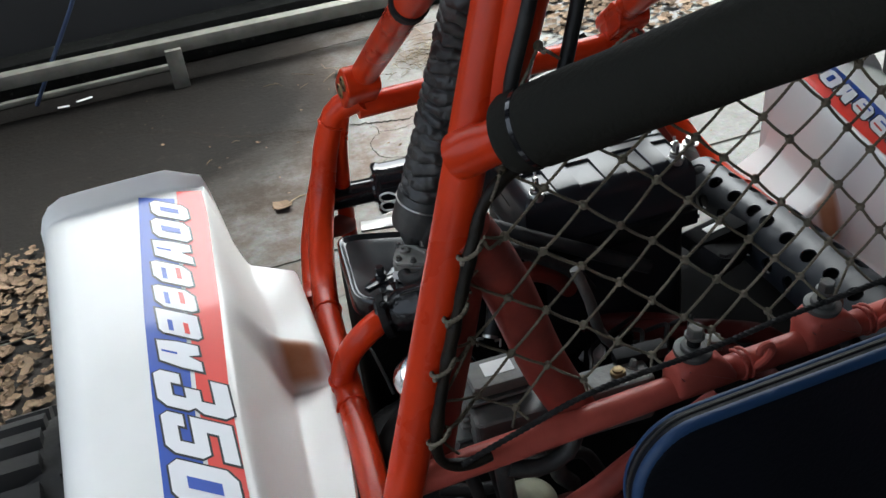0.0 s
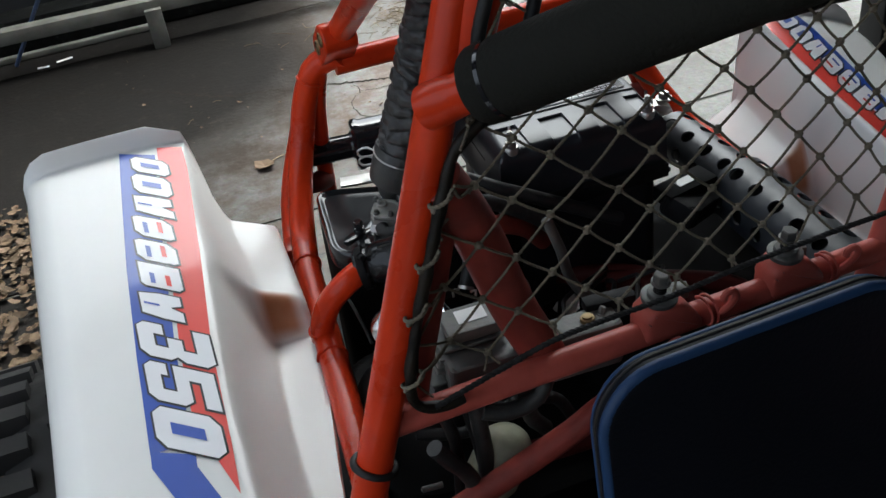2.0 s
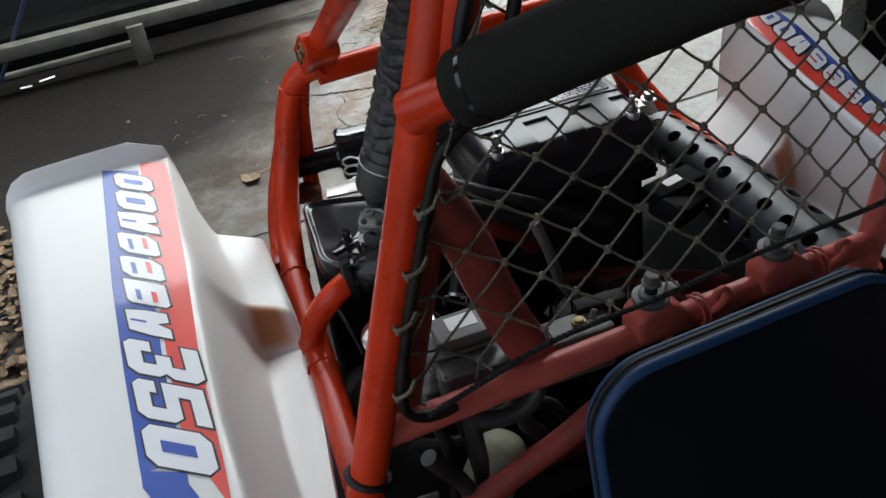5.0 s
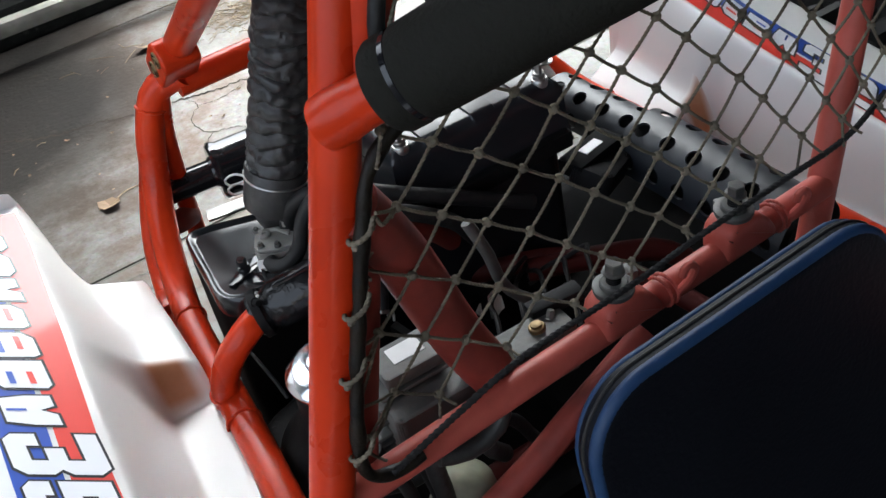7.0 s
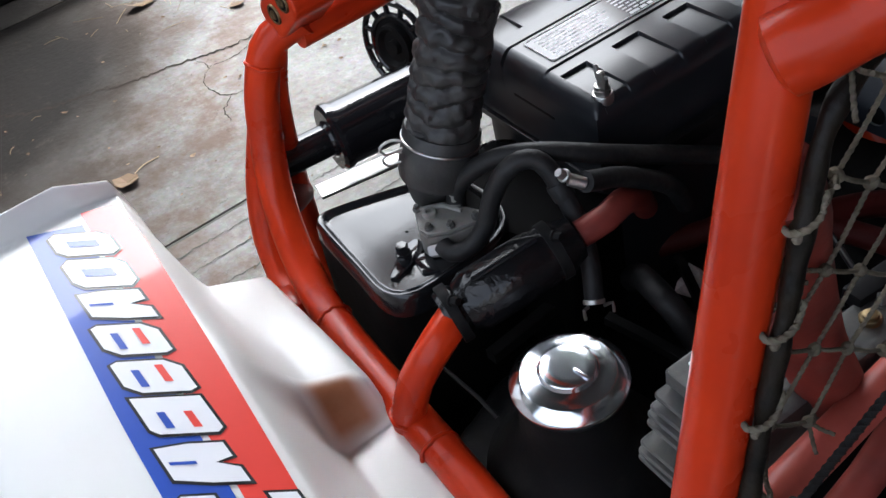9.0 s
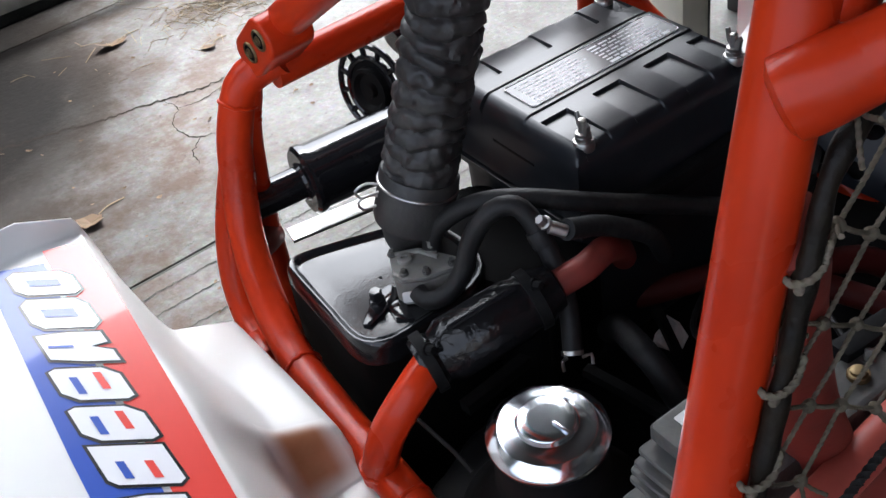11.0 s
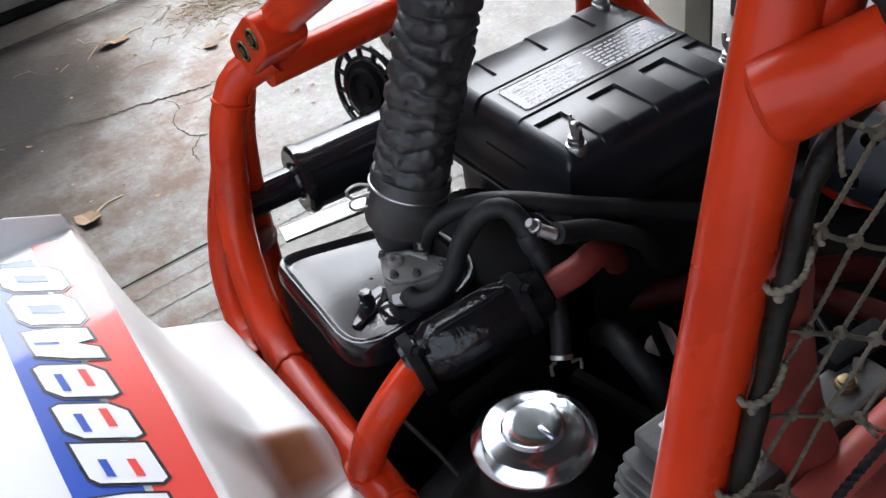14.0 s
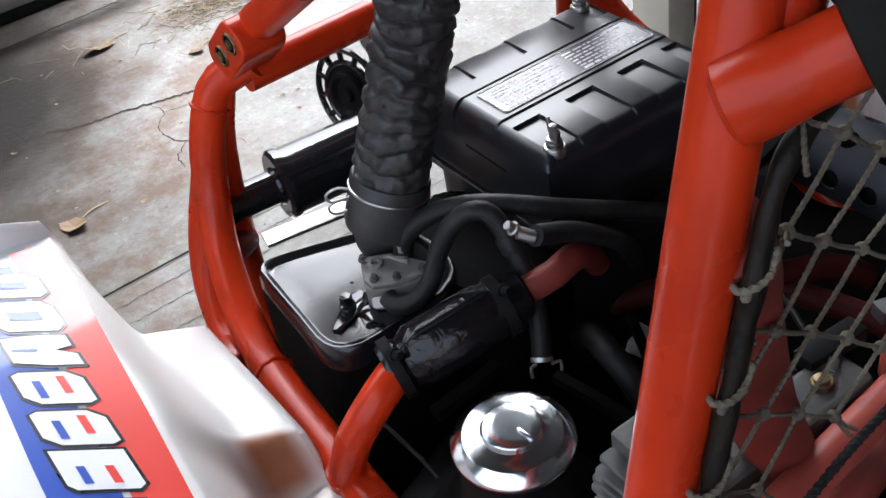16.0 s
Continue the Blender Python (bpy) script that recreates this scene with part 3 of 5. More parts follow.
for f in (lambda p: p, mirror):
    tube([f(p) for p in SIDE])
    tube([f(p) for p in LOWER], 0.0155)
    tube([f(p) for p in [(0.25, 1.172, 0.69), (0.24, 1.19, 0.62), (0.234, 1.2, 0.5), (0.226, 1.2, 0.26)]], 0.0115)
    tube([f(p) for p in [(0.276, 1.19, 0.713), (0.28, 1.155, 0.737), (0.285, 0.87, 0.927), (0.29, 0.70, 1.04), (0.3, 0.66, 1.09)]], 0.0165)
    # clamp block that joins the rear stay to the frame
    s = 1 if f is not mirror else -1
    d = Vector((0.03 * s, -0.77, 0.63)).normalized()
    out = Vector((-0.95 * s, -0.16, 0.1))
    out = (out - d * out.dot(d)).normalized()
    place = Matrix.Identity(4)
    for k, v in enumerate((d, out.cross(d), out, Vector(f((0.276, 1.141, 0.738))))):
        place.col[k][:3] = v
    block = part("clamp_block", prism([(x - 0.006, y) for x, y in rounded(0.076, 0.039, 0.017)], -0.02, 0.024, place, 0.004, 3), RED, buggy)
    for u in (-0.0135, 0.0165):
        at = place @ Vector((u, 0, 0.024))
        part("bolt_sleeve", lathe([(0.0098, -0.004), (0.0098, 0.0012), (0.0092, 0.002), (0.0078, 0.0019), (0.0075, 0.001)], at, out, 24), BRASS, block, "dull brass sleeve")
        part("socket", lathe([(0.0075, 0.0), (0.0075, 0.00115), (0.004, 0.00115), (0.0004, 0.0011)], at, out, 20), SHADEBLACK, block)
        part("socket_bolt", lathe([(0.0044, 0.001), (0.0044, 0.0021), (0.0038, 0.0024), (0.0022, 0.0023), (0.002, 0.0016), (0.0003, 0.0016)], at, out, 16), BRASS, block)
    bead(f((0.236, 1.178, 0.675)), (f((0.12, 0, 0))[0] - f((0, 0, 0))[0], 0, 0.25), 0.016)
    bead(f((0.163, 1.024, 0.502)), (0.06, 1, 0.05))
    bead(f((0.15, 0.845, 0.498)), (0.06, 1, 0.01))
part("bracket_tab", box((0.152, 1.085, 0.486), (0.012, 0.034, 0.03), 0.003, (0, 0, -6)), RED, buggy)
tube([POST(z) for z in (0.47, 0.7, 0.9, 1.08)] + [(0.345, 0.655, 1.135), (0.40, 0.66, 1.15), (0.455, 0.66, 1.152)], 0.0162, "roll_bar")
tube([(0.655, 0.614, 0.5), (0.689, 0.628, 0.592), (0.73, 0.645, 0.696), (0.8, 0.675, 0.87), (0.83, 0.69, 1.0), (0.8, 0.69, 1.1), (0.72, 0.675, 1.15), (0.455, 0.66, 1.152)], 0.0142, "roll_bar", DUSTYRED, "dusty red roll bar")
tube([(0.27, 1.162, 0.697), (0.64, 1.162, 0.697)], 0.0155)
for f in (lambda p: p, mirror):
    part("gusset", pipe([f((0.19, 1.168, 0.532)), f((0.215, 1.18, 0.522)), f((0.2335, 1.198, 0.513))], 0.0145, 16), SHADEDRED, buggy, "shade-darkened red gusset")
part("hose_clamp", lathe([(0.0175, -0.008), (0.019, -0.007), (0.019, 0.007), (0.0175, 0.008)], (0.285, 0.872, 0.926), (0.0, -0.83, 0.55), 24), BLACKMETAL, buggy, "black band round the rear stay")

# cross tube behind the seat, brace and padded bar
BAR = lambda x: (x, 0.577 + 0.0775 * (x - 0.046), 0.638 - 0.048 * (x - 0.046))
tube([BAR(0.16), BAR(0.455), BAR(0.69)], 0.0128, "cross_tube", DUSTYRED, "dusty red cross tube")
# both brace tubes use the red that has shade painted in
tube([(0.236, 0.605, 0.85), (0.254, 0.612, 0.812), (0.27, 0.621, 0.77), (0.295, 0.625, 0.685), (0.3225, 0.624, 0.614)], 0.0208, "brace", SHADEDRED, "shade-darkened red brace tube")
tube([(0.242, 0.62, 0.815), (0.224, 0.618, 0.75), (0.196, 0.612, 0.66), (0.186, 0.608, 0.625)], 0.0145, "inner_brace", SHADEDRED, "shade-darkened red inner brace")
PADDIR = Vector((0.649, -0.612, 0.451)).normalized()
JOINT = Vector((0.244, 0.598, 0.916))
tube([JOINT - PADDIR * 0.005, JOINT + PADDIR * 0.3, JOINT + PADDIR * 0.95], 0.0162, "side_bar")
part("bar_weld", lathe([(0.012, -0.014), (0.0172, -0.011), (0.0178, -0.004), (0.0176, 0.003), (0.0169, 0.011), (0.0161, 0.02)], JOINT, PADDIR, 40), RED, buggy)
PS = -0.009
prof = [(0.0165, 0.045), (0.0265, 0.046), (0.0285, 0.05), (0.0287, 0.06), (0.0279, 0.0625), (0.0279, 0.0665), (0.0288, 0.069)]
prof += [(0.0288 + 0.0003 * math.sin(k * 2.1), 0.075 + 0.7 * k / 24) for k in range(25)] + [(0.0265, 0.782), (0.0165, 0.785)]
pad = part("foam_pad", lathe(prof, JOINT + PADDIR * PS, PADDIR, 40), FOAM, buggy, "black foam padding on the side bar")
part("cable_tie", lathe([(0.0279, 0.0624), (0.0283, 0.0628), (0.0283, 0.0662), (0.0279, 0.0666)], JOINT + PADDIR * PS, PADDIR, 40), BLACKGLOSS, pad, "black band round the padding")
tube([(0.272, 0.612, 0.93), (0.312, 0.612, 1.05), (0.33, 0.62, 1.12)], 0.016, "upper_brace")

# black rods that carry the net
part("net_rod", pipe([(0.225, 0.572, 0.65), (0.205, 0.57, 0.65), (0.184, 0.569, 0.662), (0.182, 0.57, 0.69), (0.197, 0.574, 0.745), (0.217, 0.58, 0.8), (0.236, 0.586, 0.85), (0.25, 0.59, 0.878), (0.275, 0.592, 0.896), (0.31, 0.593, 0.902), (0.45, 0.6, 0.91), (0.6, 0.605, 0.91)], lambda f: 0.005 + 0.0005 * math.sin(f * 57) + 0.0004 * math.sin(f * 141 + 1), 14, 0.003), TAPE, buggy, "black rod lashed along the roll bar")
part("net_rod", pipe([(0.327, 0.6, 1.12), (0.296, 0.592, 1.02), (0.276, 0.588, 0.965), (0.276, 0.588, 0.945), (0.296, 0.59, 0.938), (0.312, 0.592, 0.95), (0.335, 0.598, 1.02), (0.36, 0.6, 1.12)], 0.0052, 12), RUBBER, buggy, "black rod loop above the side bar")

# net
net = part("safety_net", rope(smooth_path([(0.198, 0.566, 0.655), (0.26, 0.571, 0.668), (0.324, 0.575, 0.679), (0.43, 0.58, 0.679), (0.5, 0.58, 0.687), (0.585, 0.58, 0.692), (0.665, 0.585, 0.692), (0.73, 0.6, 0.70)], 0.0015), 0.0027, 0.016), DARKROPE, buggy, "dark border cord of the knotted net")
def net_low(x):
    return float(np.interp(x, [0.198, 0.26, 0.324, 0.43, 0.5, 0.585, 0.665, 0.73], [0.655, 0.668, 0.679, 0.679, 0.687, 0.692, 0.692, 0.7])) - 0.003


def net_knot(i, j):
    """A knot of the stretched net: a lattice that bows gently in its own plane."""
    x = 0.52805 + 0.02808 * i + 0.02536 * j - 0.00027 * i * i - 0.00069 * i * j - 0.00035 * j * j
    z = 0.82615 + 0.02608 * i - 0.02818 * j - 0.00048 * i * i - 0.00034 * i * j - 0.00024 * j * j
    r2 = random.Random(i * 131 + j * 17)
    sag = 0.003 * math.sin((x - 0.2) / 0.5 * math.pi)
    return Vector((x + r2.uniform(-0.0012, 0.0012), 0.595 - sag + r2.uniform(-0.002, 0.002), z + r2.uniform(-0.0012, 0.0012)))


def net_in(p):
    left = 0.184 + max(0, (p.z - 0.69)) * 0.34
    return left < p.x < 0.74 and net_low(p.x) < p.z < 0.985


cords, knots = [], []
for i in range(-9, 9):
    for j in range(-9, 9):
        p = net_knot(i, j)
        for di, dj in ((1, 0), (0, 1)):
            q = net_knot(i + di, j + dj)
            a, b = p.copy(), q.copy()
            if not net_in(a) and not net_in(b):
                continue
            for _ in range(24):
                if net_in(a):
                    break
                a += (q - p) / 24
            for _ in range(24):
                if net_in(b):
                    break
                b -= (q - p) / 24
            for e, o in ((a, p), (b, q)):
                if (e - o).length > 1e-6:
                    e.y = 0.58 if e.z < 0.71 else 0.578
            cords.append((a, (a + b) / 2 + Vector((0, 0, -0.0012)), b))
        if net_in(p):
            knots.append(p)
part("net_cord", join(*[rope(smooth_path(c, 0.0009), 0.00128) for c in cords]), ROPE, net, "dusty tan twisted cord", kind="stuff")
KNOT = []
rnd = random.Random(9)
for p in knots:
    v, f = lathe([(0.0006, -0.004), (0.0025, -0.0031), (0.0036, -0.001), (0.0033, 0.0013), (0.0023, 0.0031), (0.0006, 0.004)], p, (rnd.uniform(-1, 1), rnd.uniform(-0.4, 0.4), rnd.uniform(-1, 1)), 8)
    KNOT.append((v, f))
part("net_knot", join(*KNOT), ROPE, net, "", kind="stuff")


def lashing(at, axis, r, turns=1.35, drift=0.016):
    ax = Vector(axis).normalized()
    s = ax.orthogonal().normalized()
    u = ax.cross(s)
    pts = []
    n = int(turns * 16)
    for k in range(n + 1):
        a = 2 * math.pi * k / 16
        pts.append(Vector(at) + (s * math.cos(a) + u * math.sin(a)) * r + ax * (drift * k / n))
    return rope(smooth_path(pts, 0.001), 0.0017)


for c, r in (((0.197, 0.576, 0.752), 0.0068), ((0.214, 0.581, 0.795), 0.0068), ((0.233, 0.587, 0.842), 0.0068), ((0.184, 0.57, 0.69), 0.0068)):
    near = min(knots, key=lambda q: (q - Vector(c) - Vector((0.025, 0, 0.01))).length)
    part("net_tail", rope(smooth_path([Vector(c) + Vector((0.003, -0.0075, 0.003)), Vector(c) + Vector((0.009, -0.005, 0.009)), (Vector(c) + near) / 2 + Vector((0, -0.004, -0.002)), near], 0.0009), 0.0015), ROPE, net)
    up = Vector((0.33, 0.1, 0.94)).normalized()
    s1 = up.orthogonal().normalized()
    s2 = up.cross(s1)
    spokes = [s1 * math.cos(a) + s2 * math.sin(a) for a in [2 * math.pi * k / 48 for k in range(49)]]
    part("lashing", rope(smooth_path([Vector(c) + e * (r + 0.0008) + up * (0.0068 * e.x) for e in spokes], 0.0009), 0.0018), ROPE, net, "tan cord wound round the rod")
    k = Vector(c) + Vector((-0.0072, -0.004, -0.0055))
    part("lashing_knot", lathe([(0.0006, -0.0034), (0.002, -0.0024), (0.0025, 0), (0.002, 0.0024), (0.0007, 0.0034)], k, (1, 0.3, 0.4), 10), ROPE, net)

# saddle mounts with bolts on the cross tube, and cord hooks
for x in (0.432, 0.572):
    bx, by, bz = BAR(x)
    out = [(-0.028, -0.008), (0.041, -0.012), (0.042, -0.002), (0.032, 0.014), (0.019, 0.026), (0.008, 0.031), (-0.014, 0.031), (-0.025, 0.025), (-0.028, 0.014)]
    out = [(u * 0.9, v * 0.94) for u, v in out]
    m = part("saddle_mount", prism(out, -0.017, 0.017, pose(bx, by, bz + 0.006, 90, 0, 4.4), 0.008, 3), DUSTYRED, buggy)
    at, up = Vector((bx - 0.003, by - 0.002, bz + 0.04)), Vector((0.06, -0.06, 1)).normalized()
    part("steel_washer", lathe([(0.0165, -0.003), (0.0172, -0.001), (0.0172, 0.0018), (0.0162, 0.0025), (0.0115, 0.0025), (0.0115, 0.006), (0.0105, 0.007), (0.0065, 0.007)], at, up, 28), CAST, m, "grey dished washer")
    part("threaded_stud", lathe([(0.0062, 0.004)] + [(0.0062 if k % 2 else 0.0054, 0.006 + 0.0011 * k) for k in range(9)] + [(0.005, 0.017)], at, up, 16), BLACKMETAL, m)
    part("mount_nut", bolt(at + up * 0.0165, up, 0.0078, 0.0075, 0.0092), CAST, m, "zinc plated hex nut")
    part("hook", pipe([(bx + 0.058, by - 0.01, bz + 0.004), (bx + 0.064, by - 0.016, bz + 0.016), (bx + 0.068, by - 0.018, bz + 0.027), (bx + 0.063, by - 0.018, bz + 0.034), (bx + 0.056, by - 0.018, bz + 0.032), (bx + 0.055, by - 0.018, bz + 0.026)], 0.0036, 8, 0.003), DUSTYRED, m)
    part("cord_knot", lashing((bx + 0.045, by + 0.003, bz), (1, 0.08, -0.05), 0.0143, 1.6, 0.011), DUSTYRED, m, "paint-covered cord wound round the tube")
    part("clevis", box((bx + 0.035, by + 0.04, bz + 0.002), (0.03, 0.014, 0.012), 0.002, (0, 0, -20)), CAST, m)

# seat: dark shell with a blue welt round the edge
seat = part("seat", prism(rounded(0.311, 0.626, 0.058, 10), -0.03, -0.004, pose(0.468, 0.447, 0.386, 82, 0, 2), 0.01, 5), SEATVINYL, buggy, "dark navy vinyl bucket seat back")
edge = [pose(0.468, 0.447, 0.386, 82, 0, 2) @ Vector((x, y, -0.028)) for x, y in rounded(0.302, 0.617, 0.055, 8)]
part("welt", sweep([*edge, edge[0]], 0.0042, 10), PIPING, seat, "faded grey-blue welt")
seam = [pose(0.468, 0.447, 0.386, 82, 0, 2) @ Vector((x, y, -0.0195)) for x, y in rounded(0.311, 0.626, 0.058, 10)]
part("seam", sweep([*seam, seam[0]], 0.0016, 8), RUBBER, seat)
band = [pose(0.468, 0.447, 0.386, 82, 0, 2) @ Vector((x, y, -0.0105)) for x, y in rounded(0.302, 0.617, 0.054, 10)]
part("edge_band", sweep([*band, band[0]], 0.0058, 12), PIPING, seat, "faded blue vinyl edge band")


# ---- fenders ----
def mixv(a, b, t):
    t = min(1.0, max(0.0, t))
    t = t * t * (3 - 2 * t)
    return a + (b - a) * t


def fender_top(x, y):
    """Height of the fender's crown, which rises towards the rear."""
    d = max(0.0, min(0.26, 0.8 - y))
    z = 0.6125 + 0.155 * max(0.0, y - 0.8) - 0.12 * max(0.0, y - 1.0) ** 2 - 0.155 * d + 0.3 * d * d
    return z - 0.28 * (x + 0.03) ** 2


def step_z(x, y):
    """Height of the inner shelf: low in front, then a raised step that slopes away from the crown."""
    up = min(1.0, max(0.0, (y - 0.892) / 0.038))
    up = up * up * (3 - 2 * up)
    return 0.498 + up * (0.06 - 0.5 * (x - 0.084) - 0.05 * max(0.0, y - 1.0))


REAR = 1.1  # behind this the shelf ends and the side drops straight
shelf_edge = lambda y: mixv(0.105, 0.143, (y - 0.55) / 0.35)


def fender_section(y):
    """Outline across the fender, from the outer edge to the inner edge."""
    top = lambda x: fender_top(x, y)
    edge = mixv(0.05, 0.066, (y - 0.7) / 0.3)
    t0 = top(-0.105)
    pts = [(-0.143, t0 - 0.088), (-0.143, t0 - 0.056), (-0.14, t0 - 0.029), (-0.133, t0 - 0.013), (-0.122, top(-0.122) - 0.003), (-0.105, t0)]
    pts += [(x, top(x)) for x in (-0.08, -0.055, -0.03, -0.005, 0.012, 0.02)]
    start = max(edge - 0.021, INNER(y) - 0.003)
    reach = mixv(0.056, 0.036, (y - 0.95) / 0.14)
    low = 0.47 if y > REAR else step_z(start + reach, y)
    x1 = start + reach
    m0 = (top(start) - top(start - 0.004)) / 0.004 * reach
    m1 = 0.0 if y > REAR else (step_z(x1 + 0.004, y) - low) / 0.004 * reach
    for k in range(1, 19):
        t = k / 18
        pts.append((start + reach * t, (1 - 3 * t * t + 2 * t ** 3) * top(start) + (t - 2 * t * t + t ** 3) * m0 + (3 * t * t - 2 * t ** 3) * low + (t ** 3 - t * t) * m1))
    if y > REAR:
        pts += [(x1 + 0.0006 * k, low - 0.004 * k) for k in range(1, 6)]
    else:
        xi = shelf_edge(y)
        pts += [(x1 + (xi - x1) * t, step_z(x1 + (xi - x1) * t, y)) for t in (0.25, 0.5, 0.75, 0.94)] + [(xi, step_z(xi, y) - 0.005)]
    return pts


def rear_round(x, y):
    """Pulls the rear corners forward, so that they are round in plan."""
    if y <= REAR:
        return y
    c = max(0.0, (x - 0.018) / 0.055, (-0.12 - x) / 0.05)
    return y - 0.036 * min(1.2, c) ** 2 * (y - REAR) / 0.09


def fender_mesh(f):
    ys = [0.2 + 0.04 * k for k in range(17)] + [0.87] + [round(0.88 + 0.005 * k, 3) for k in range(13)] + [0.95, 0.96, 0.97, 1.0, 1.03, 1.06, 1.085, 1.099, 1.1012, 1.112, 1.122, 1.13, 1.136]
    spine = [(y, y, 0.0) for y in sorted(set(round(v, 4) for v in ys))]
    # the upright lip along the rear edge
    spine += [(1.1395, 1.1395, 0.0), (1.1395, 1.1413, 0.0006), (1.1395, 1.1428, 0.0028), (1.1395, 1.1455, 0.01), (1.1395, 1.148, 0.017), (1.1395, 1.1498, 0.022)]
    rows = []
    for cross, y, up in spine:
        row = []
        for x, z in fender_section(cross):
            row.append((x, rear_round(x, y), z + up * mixv(1.0, 0.55, (x - 0.025) / 0.04) * mixv(1.0, 0.6, (-0.105 - x) / 0.035) * min(1, max(0, (z - 0.5) / 0.08))))
        rows.append(row)
    bm = bmesh.new()
    grid = [[bm.verts.new(p) for p in row] for row in rows]
    for a, b in zip(grid, grid[1:]):
        for k in range(len(a) - 1):
            bm.faces.new((a[k], a[k + 1], b[k + 1], b[k]))
    bmesh.ops.recalc_face_normals(bm, faces=bm.faces)
    if sum(fc.normal.z * fc.calc_area() for fc in bm.faces) < 0:
        bmesh.ops.reverse_faces(bm, faces=bm.faces)
    bm.normal_update()
    inner = [[bm.verts.new(v.co - v.normal * 0.0035) for v in row] for row in grid]
    m, n = len(grid), len(grid[0])
    for a, b in zip(inner, inner[1:]):
        for k in range(n - 1):
            bm.faces.new((a[k], b[k], b[k + 1], a[k + 1]))
    rim = [(r, 0) for r in range(m)] + [(m - 1, c) for c in range(1, n)] + [(r, n - 1) for r in range(m - 2, -1, -1)] + [(0, c) for c in range(n - 2, 0, -1)]
    for (r0, c0), (r1, c1) in zip(rim, rim[1:] + rim[:1]):
        bm.faces.new((grid[r0][c0], grid[r1][c1], inner[r1][c1], inner[r0][c0]))
    for v in bm.verts:
        v.co = Vector(f(v.co))
    bmesh.ops.recalc_face_normals(bm, faces=bm.faces)
    return bm


def decal(poly, lift, f):
    """A film cut to the outline (x, y), laid on the fender's crown."""
    bm = bmesh.new()
    bm.faces.new([bm.verts.new((x, y, 0)) for x, y in poly])
    lo, hi = min(y for _, y in poly), max(y for _, y in poly)
    for axis, vals in (((0, 1, 0), np.arange(lo, hi, 0.02)), ((1, 0, 0), np.arange(-0.06, 0.08, 0.02))):
        for v in vals:
            bmesh.ops.bisect_plane(bm, geom=bm.verts[:] + bm.edges[:] + bm.faces[:], plane_co=(v, v, 0), plane_no=axis)
    for v in bm.verts:
        v.co = Vector(f((v.co.x, rear_round(v.co.x, v.co.y), fender_top(v.co.x, v.co.y) + lift)))
    bmesh.ops.recalc_face_normals(bm, faces=bm.faces)
    if sum(fc.normal.z for fc in bm.faces) < 0:
        bmesh.ops.reverse_faces(bm, faces=bm.faces)
    return bm


OUTER = lambda y: float(np.interp(y, [0.685, 0.8, 0.93, 1.143], [-0.0465, -0.043, -0.036, -0.018]))
INNER = lambda y: float(np.interp(y, [0.602, 0.8, 0.93, 1.133], [0.0235, 0.03, 0.043, 0.06]))

# block emblem shapes, chamfered slabs cut by slits, and the three digits; u runs from the outer to the inner side, v along the stripe
RING = [(0.14, 0), (0.86, 0), (1, 0.2), (1, 0.8), (0.86, 1), (0.14, 1), (0, 0.8), (0, 0.2)]
WEDGE = [(0, 0.1), (0.5, 0), (1, 0), (1, 0.36), (0.72, 0.5), (1, 0.64), (1, 1), (0.5, 1), (0, 0.9)]
BEVEL = [(0.12, 0), (0.8, 0), (1, 0.22), (1, 0.9), (0.88, 1), (0.2, 1), (0, 0.78), (0, 0.1)]
BLOCK = [(0, 0), (1, 0), (1, 0.88), (0.9, 1), (0.1, 1), (0, 0.88)]
THREE = [(0.1, 0), (0.36, 0), (0.36, 0.3), (0.22, 0.3), (0.22, 0.66), (0.4, 0.66), (0.4, 0.36), (0.6, 0.36), (0.6, 0.66), (0.78, 0.66), (0.78, 0), (1, 0), (1, 0.84), (0.88, 1), (0.6, 1), (0.5, 0.88), (0.4, 1), (0.12, 1), (0, 0.84), (0, 0.14)]
FIVE = [(0.1, 0), (0.32, 0), (0.32, 0.3), (0.22, 0.3), (0.22, 0.68), (0.42, 0.68), (0.42, 0), (1, 0), (1, 0.96), (0.79, 0.96), (0.79, 0.32), (0.62, 0.32), (0.62, 0.86), (0.5, 1), (0.12, 1), (0, 0.86), (0, 0.14)]
HOLE = [[(0.25, 0.36), (0.75, 0.36), (0.75, 0.64), (0.25, 0.64)]]
BARS = [[(0.24, 0.3), (0.36, 0.3), (0.36, 0.84), (0.24, 0.84)], [(0.62, 0.16), (0.74, 0.16), (0.74, 0.7), (0.62, 0.7)]]
TEETH = [[(0.24, 0.42), (0.36, 0.42), (0.36, 0.86), (0.24, 0.86)], [(0.62, 0.42), (0.74, 0.42), (0.74, 0.86), (0.62, 0.86)]]
NOTCH = [[(0.08, 0.46), (0.46, 0.46), (0.46, 0.54), (0.08, 0.54)]]
GLYPHS = [  # y from, y to, x outer, x inner, outline, slots
    (1.111, 1.081, -0.006, 0.034, RING, HOLE), (1.077, 1.041, -0.009, 0.031, RING, HOLE), (1.038, 1.004, -0.012, 0.027, WEDGE, NOTCH),
    (1.001, 0.967, -0.018, 0.021, BEVEL, BARS), (0.961, 0.927, -0.021, 0.019, BEVEL, BARS), (0.923, 0.886, -0.023, 0.017, BLOCK, TEETH),
    (0.88, 0.843, -0.028, 0.011, WEDGE, NOTCH), (0.828, 0.78, -0.037, 0.03, THREE, []), (0.774, 0.722, -0.037, 0.025, FIVE, []), (0.716, 0.664, -0.038, 0.02, RING, HOLE)]


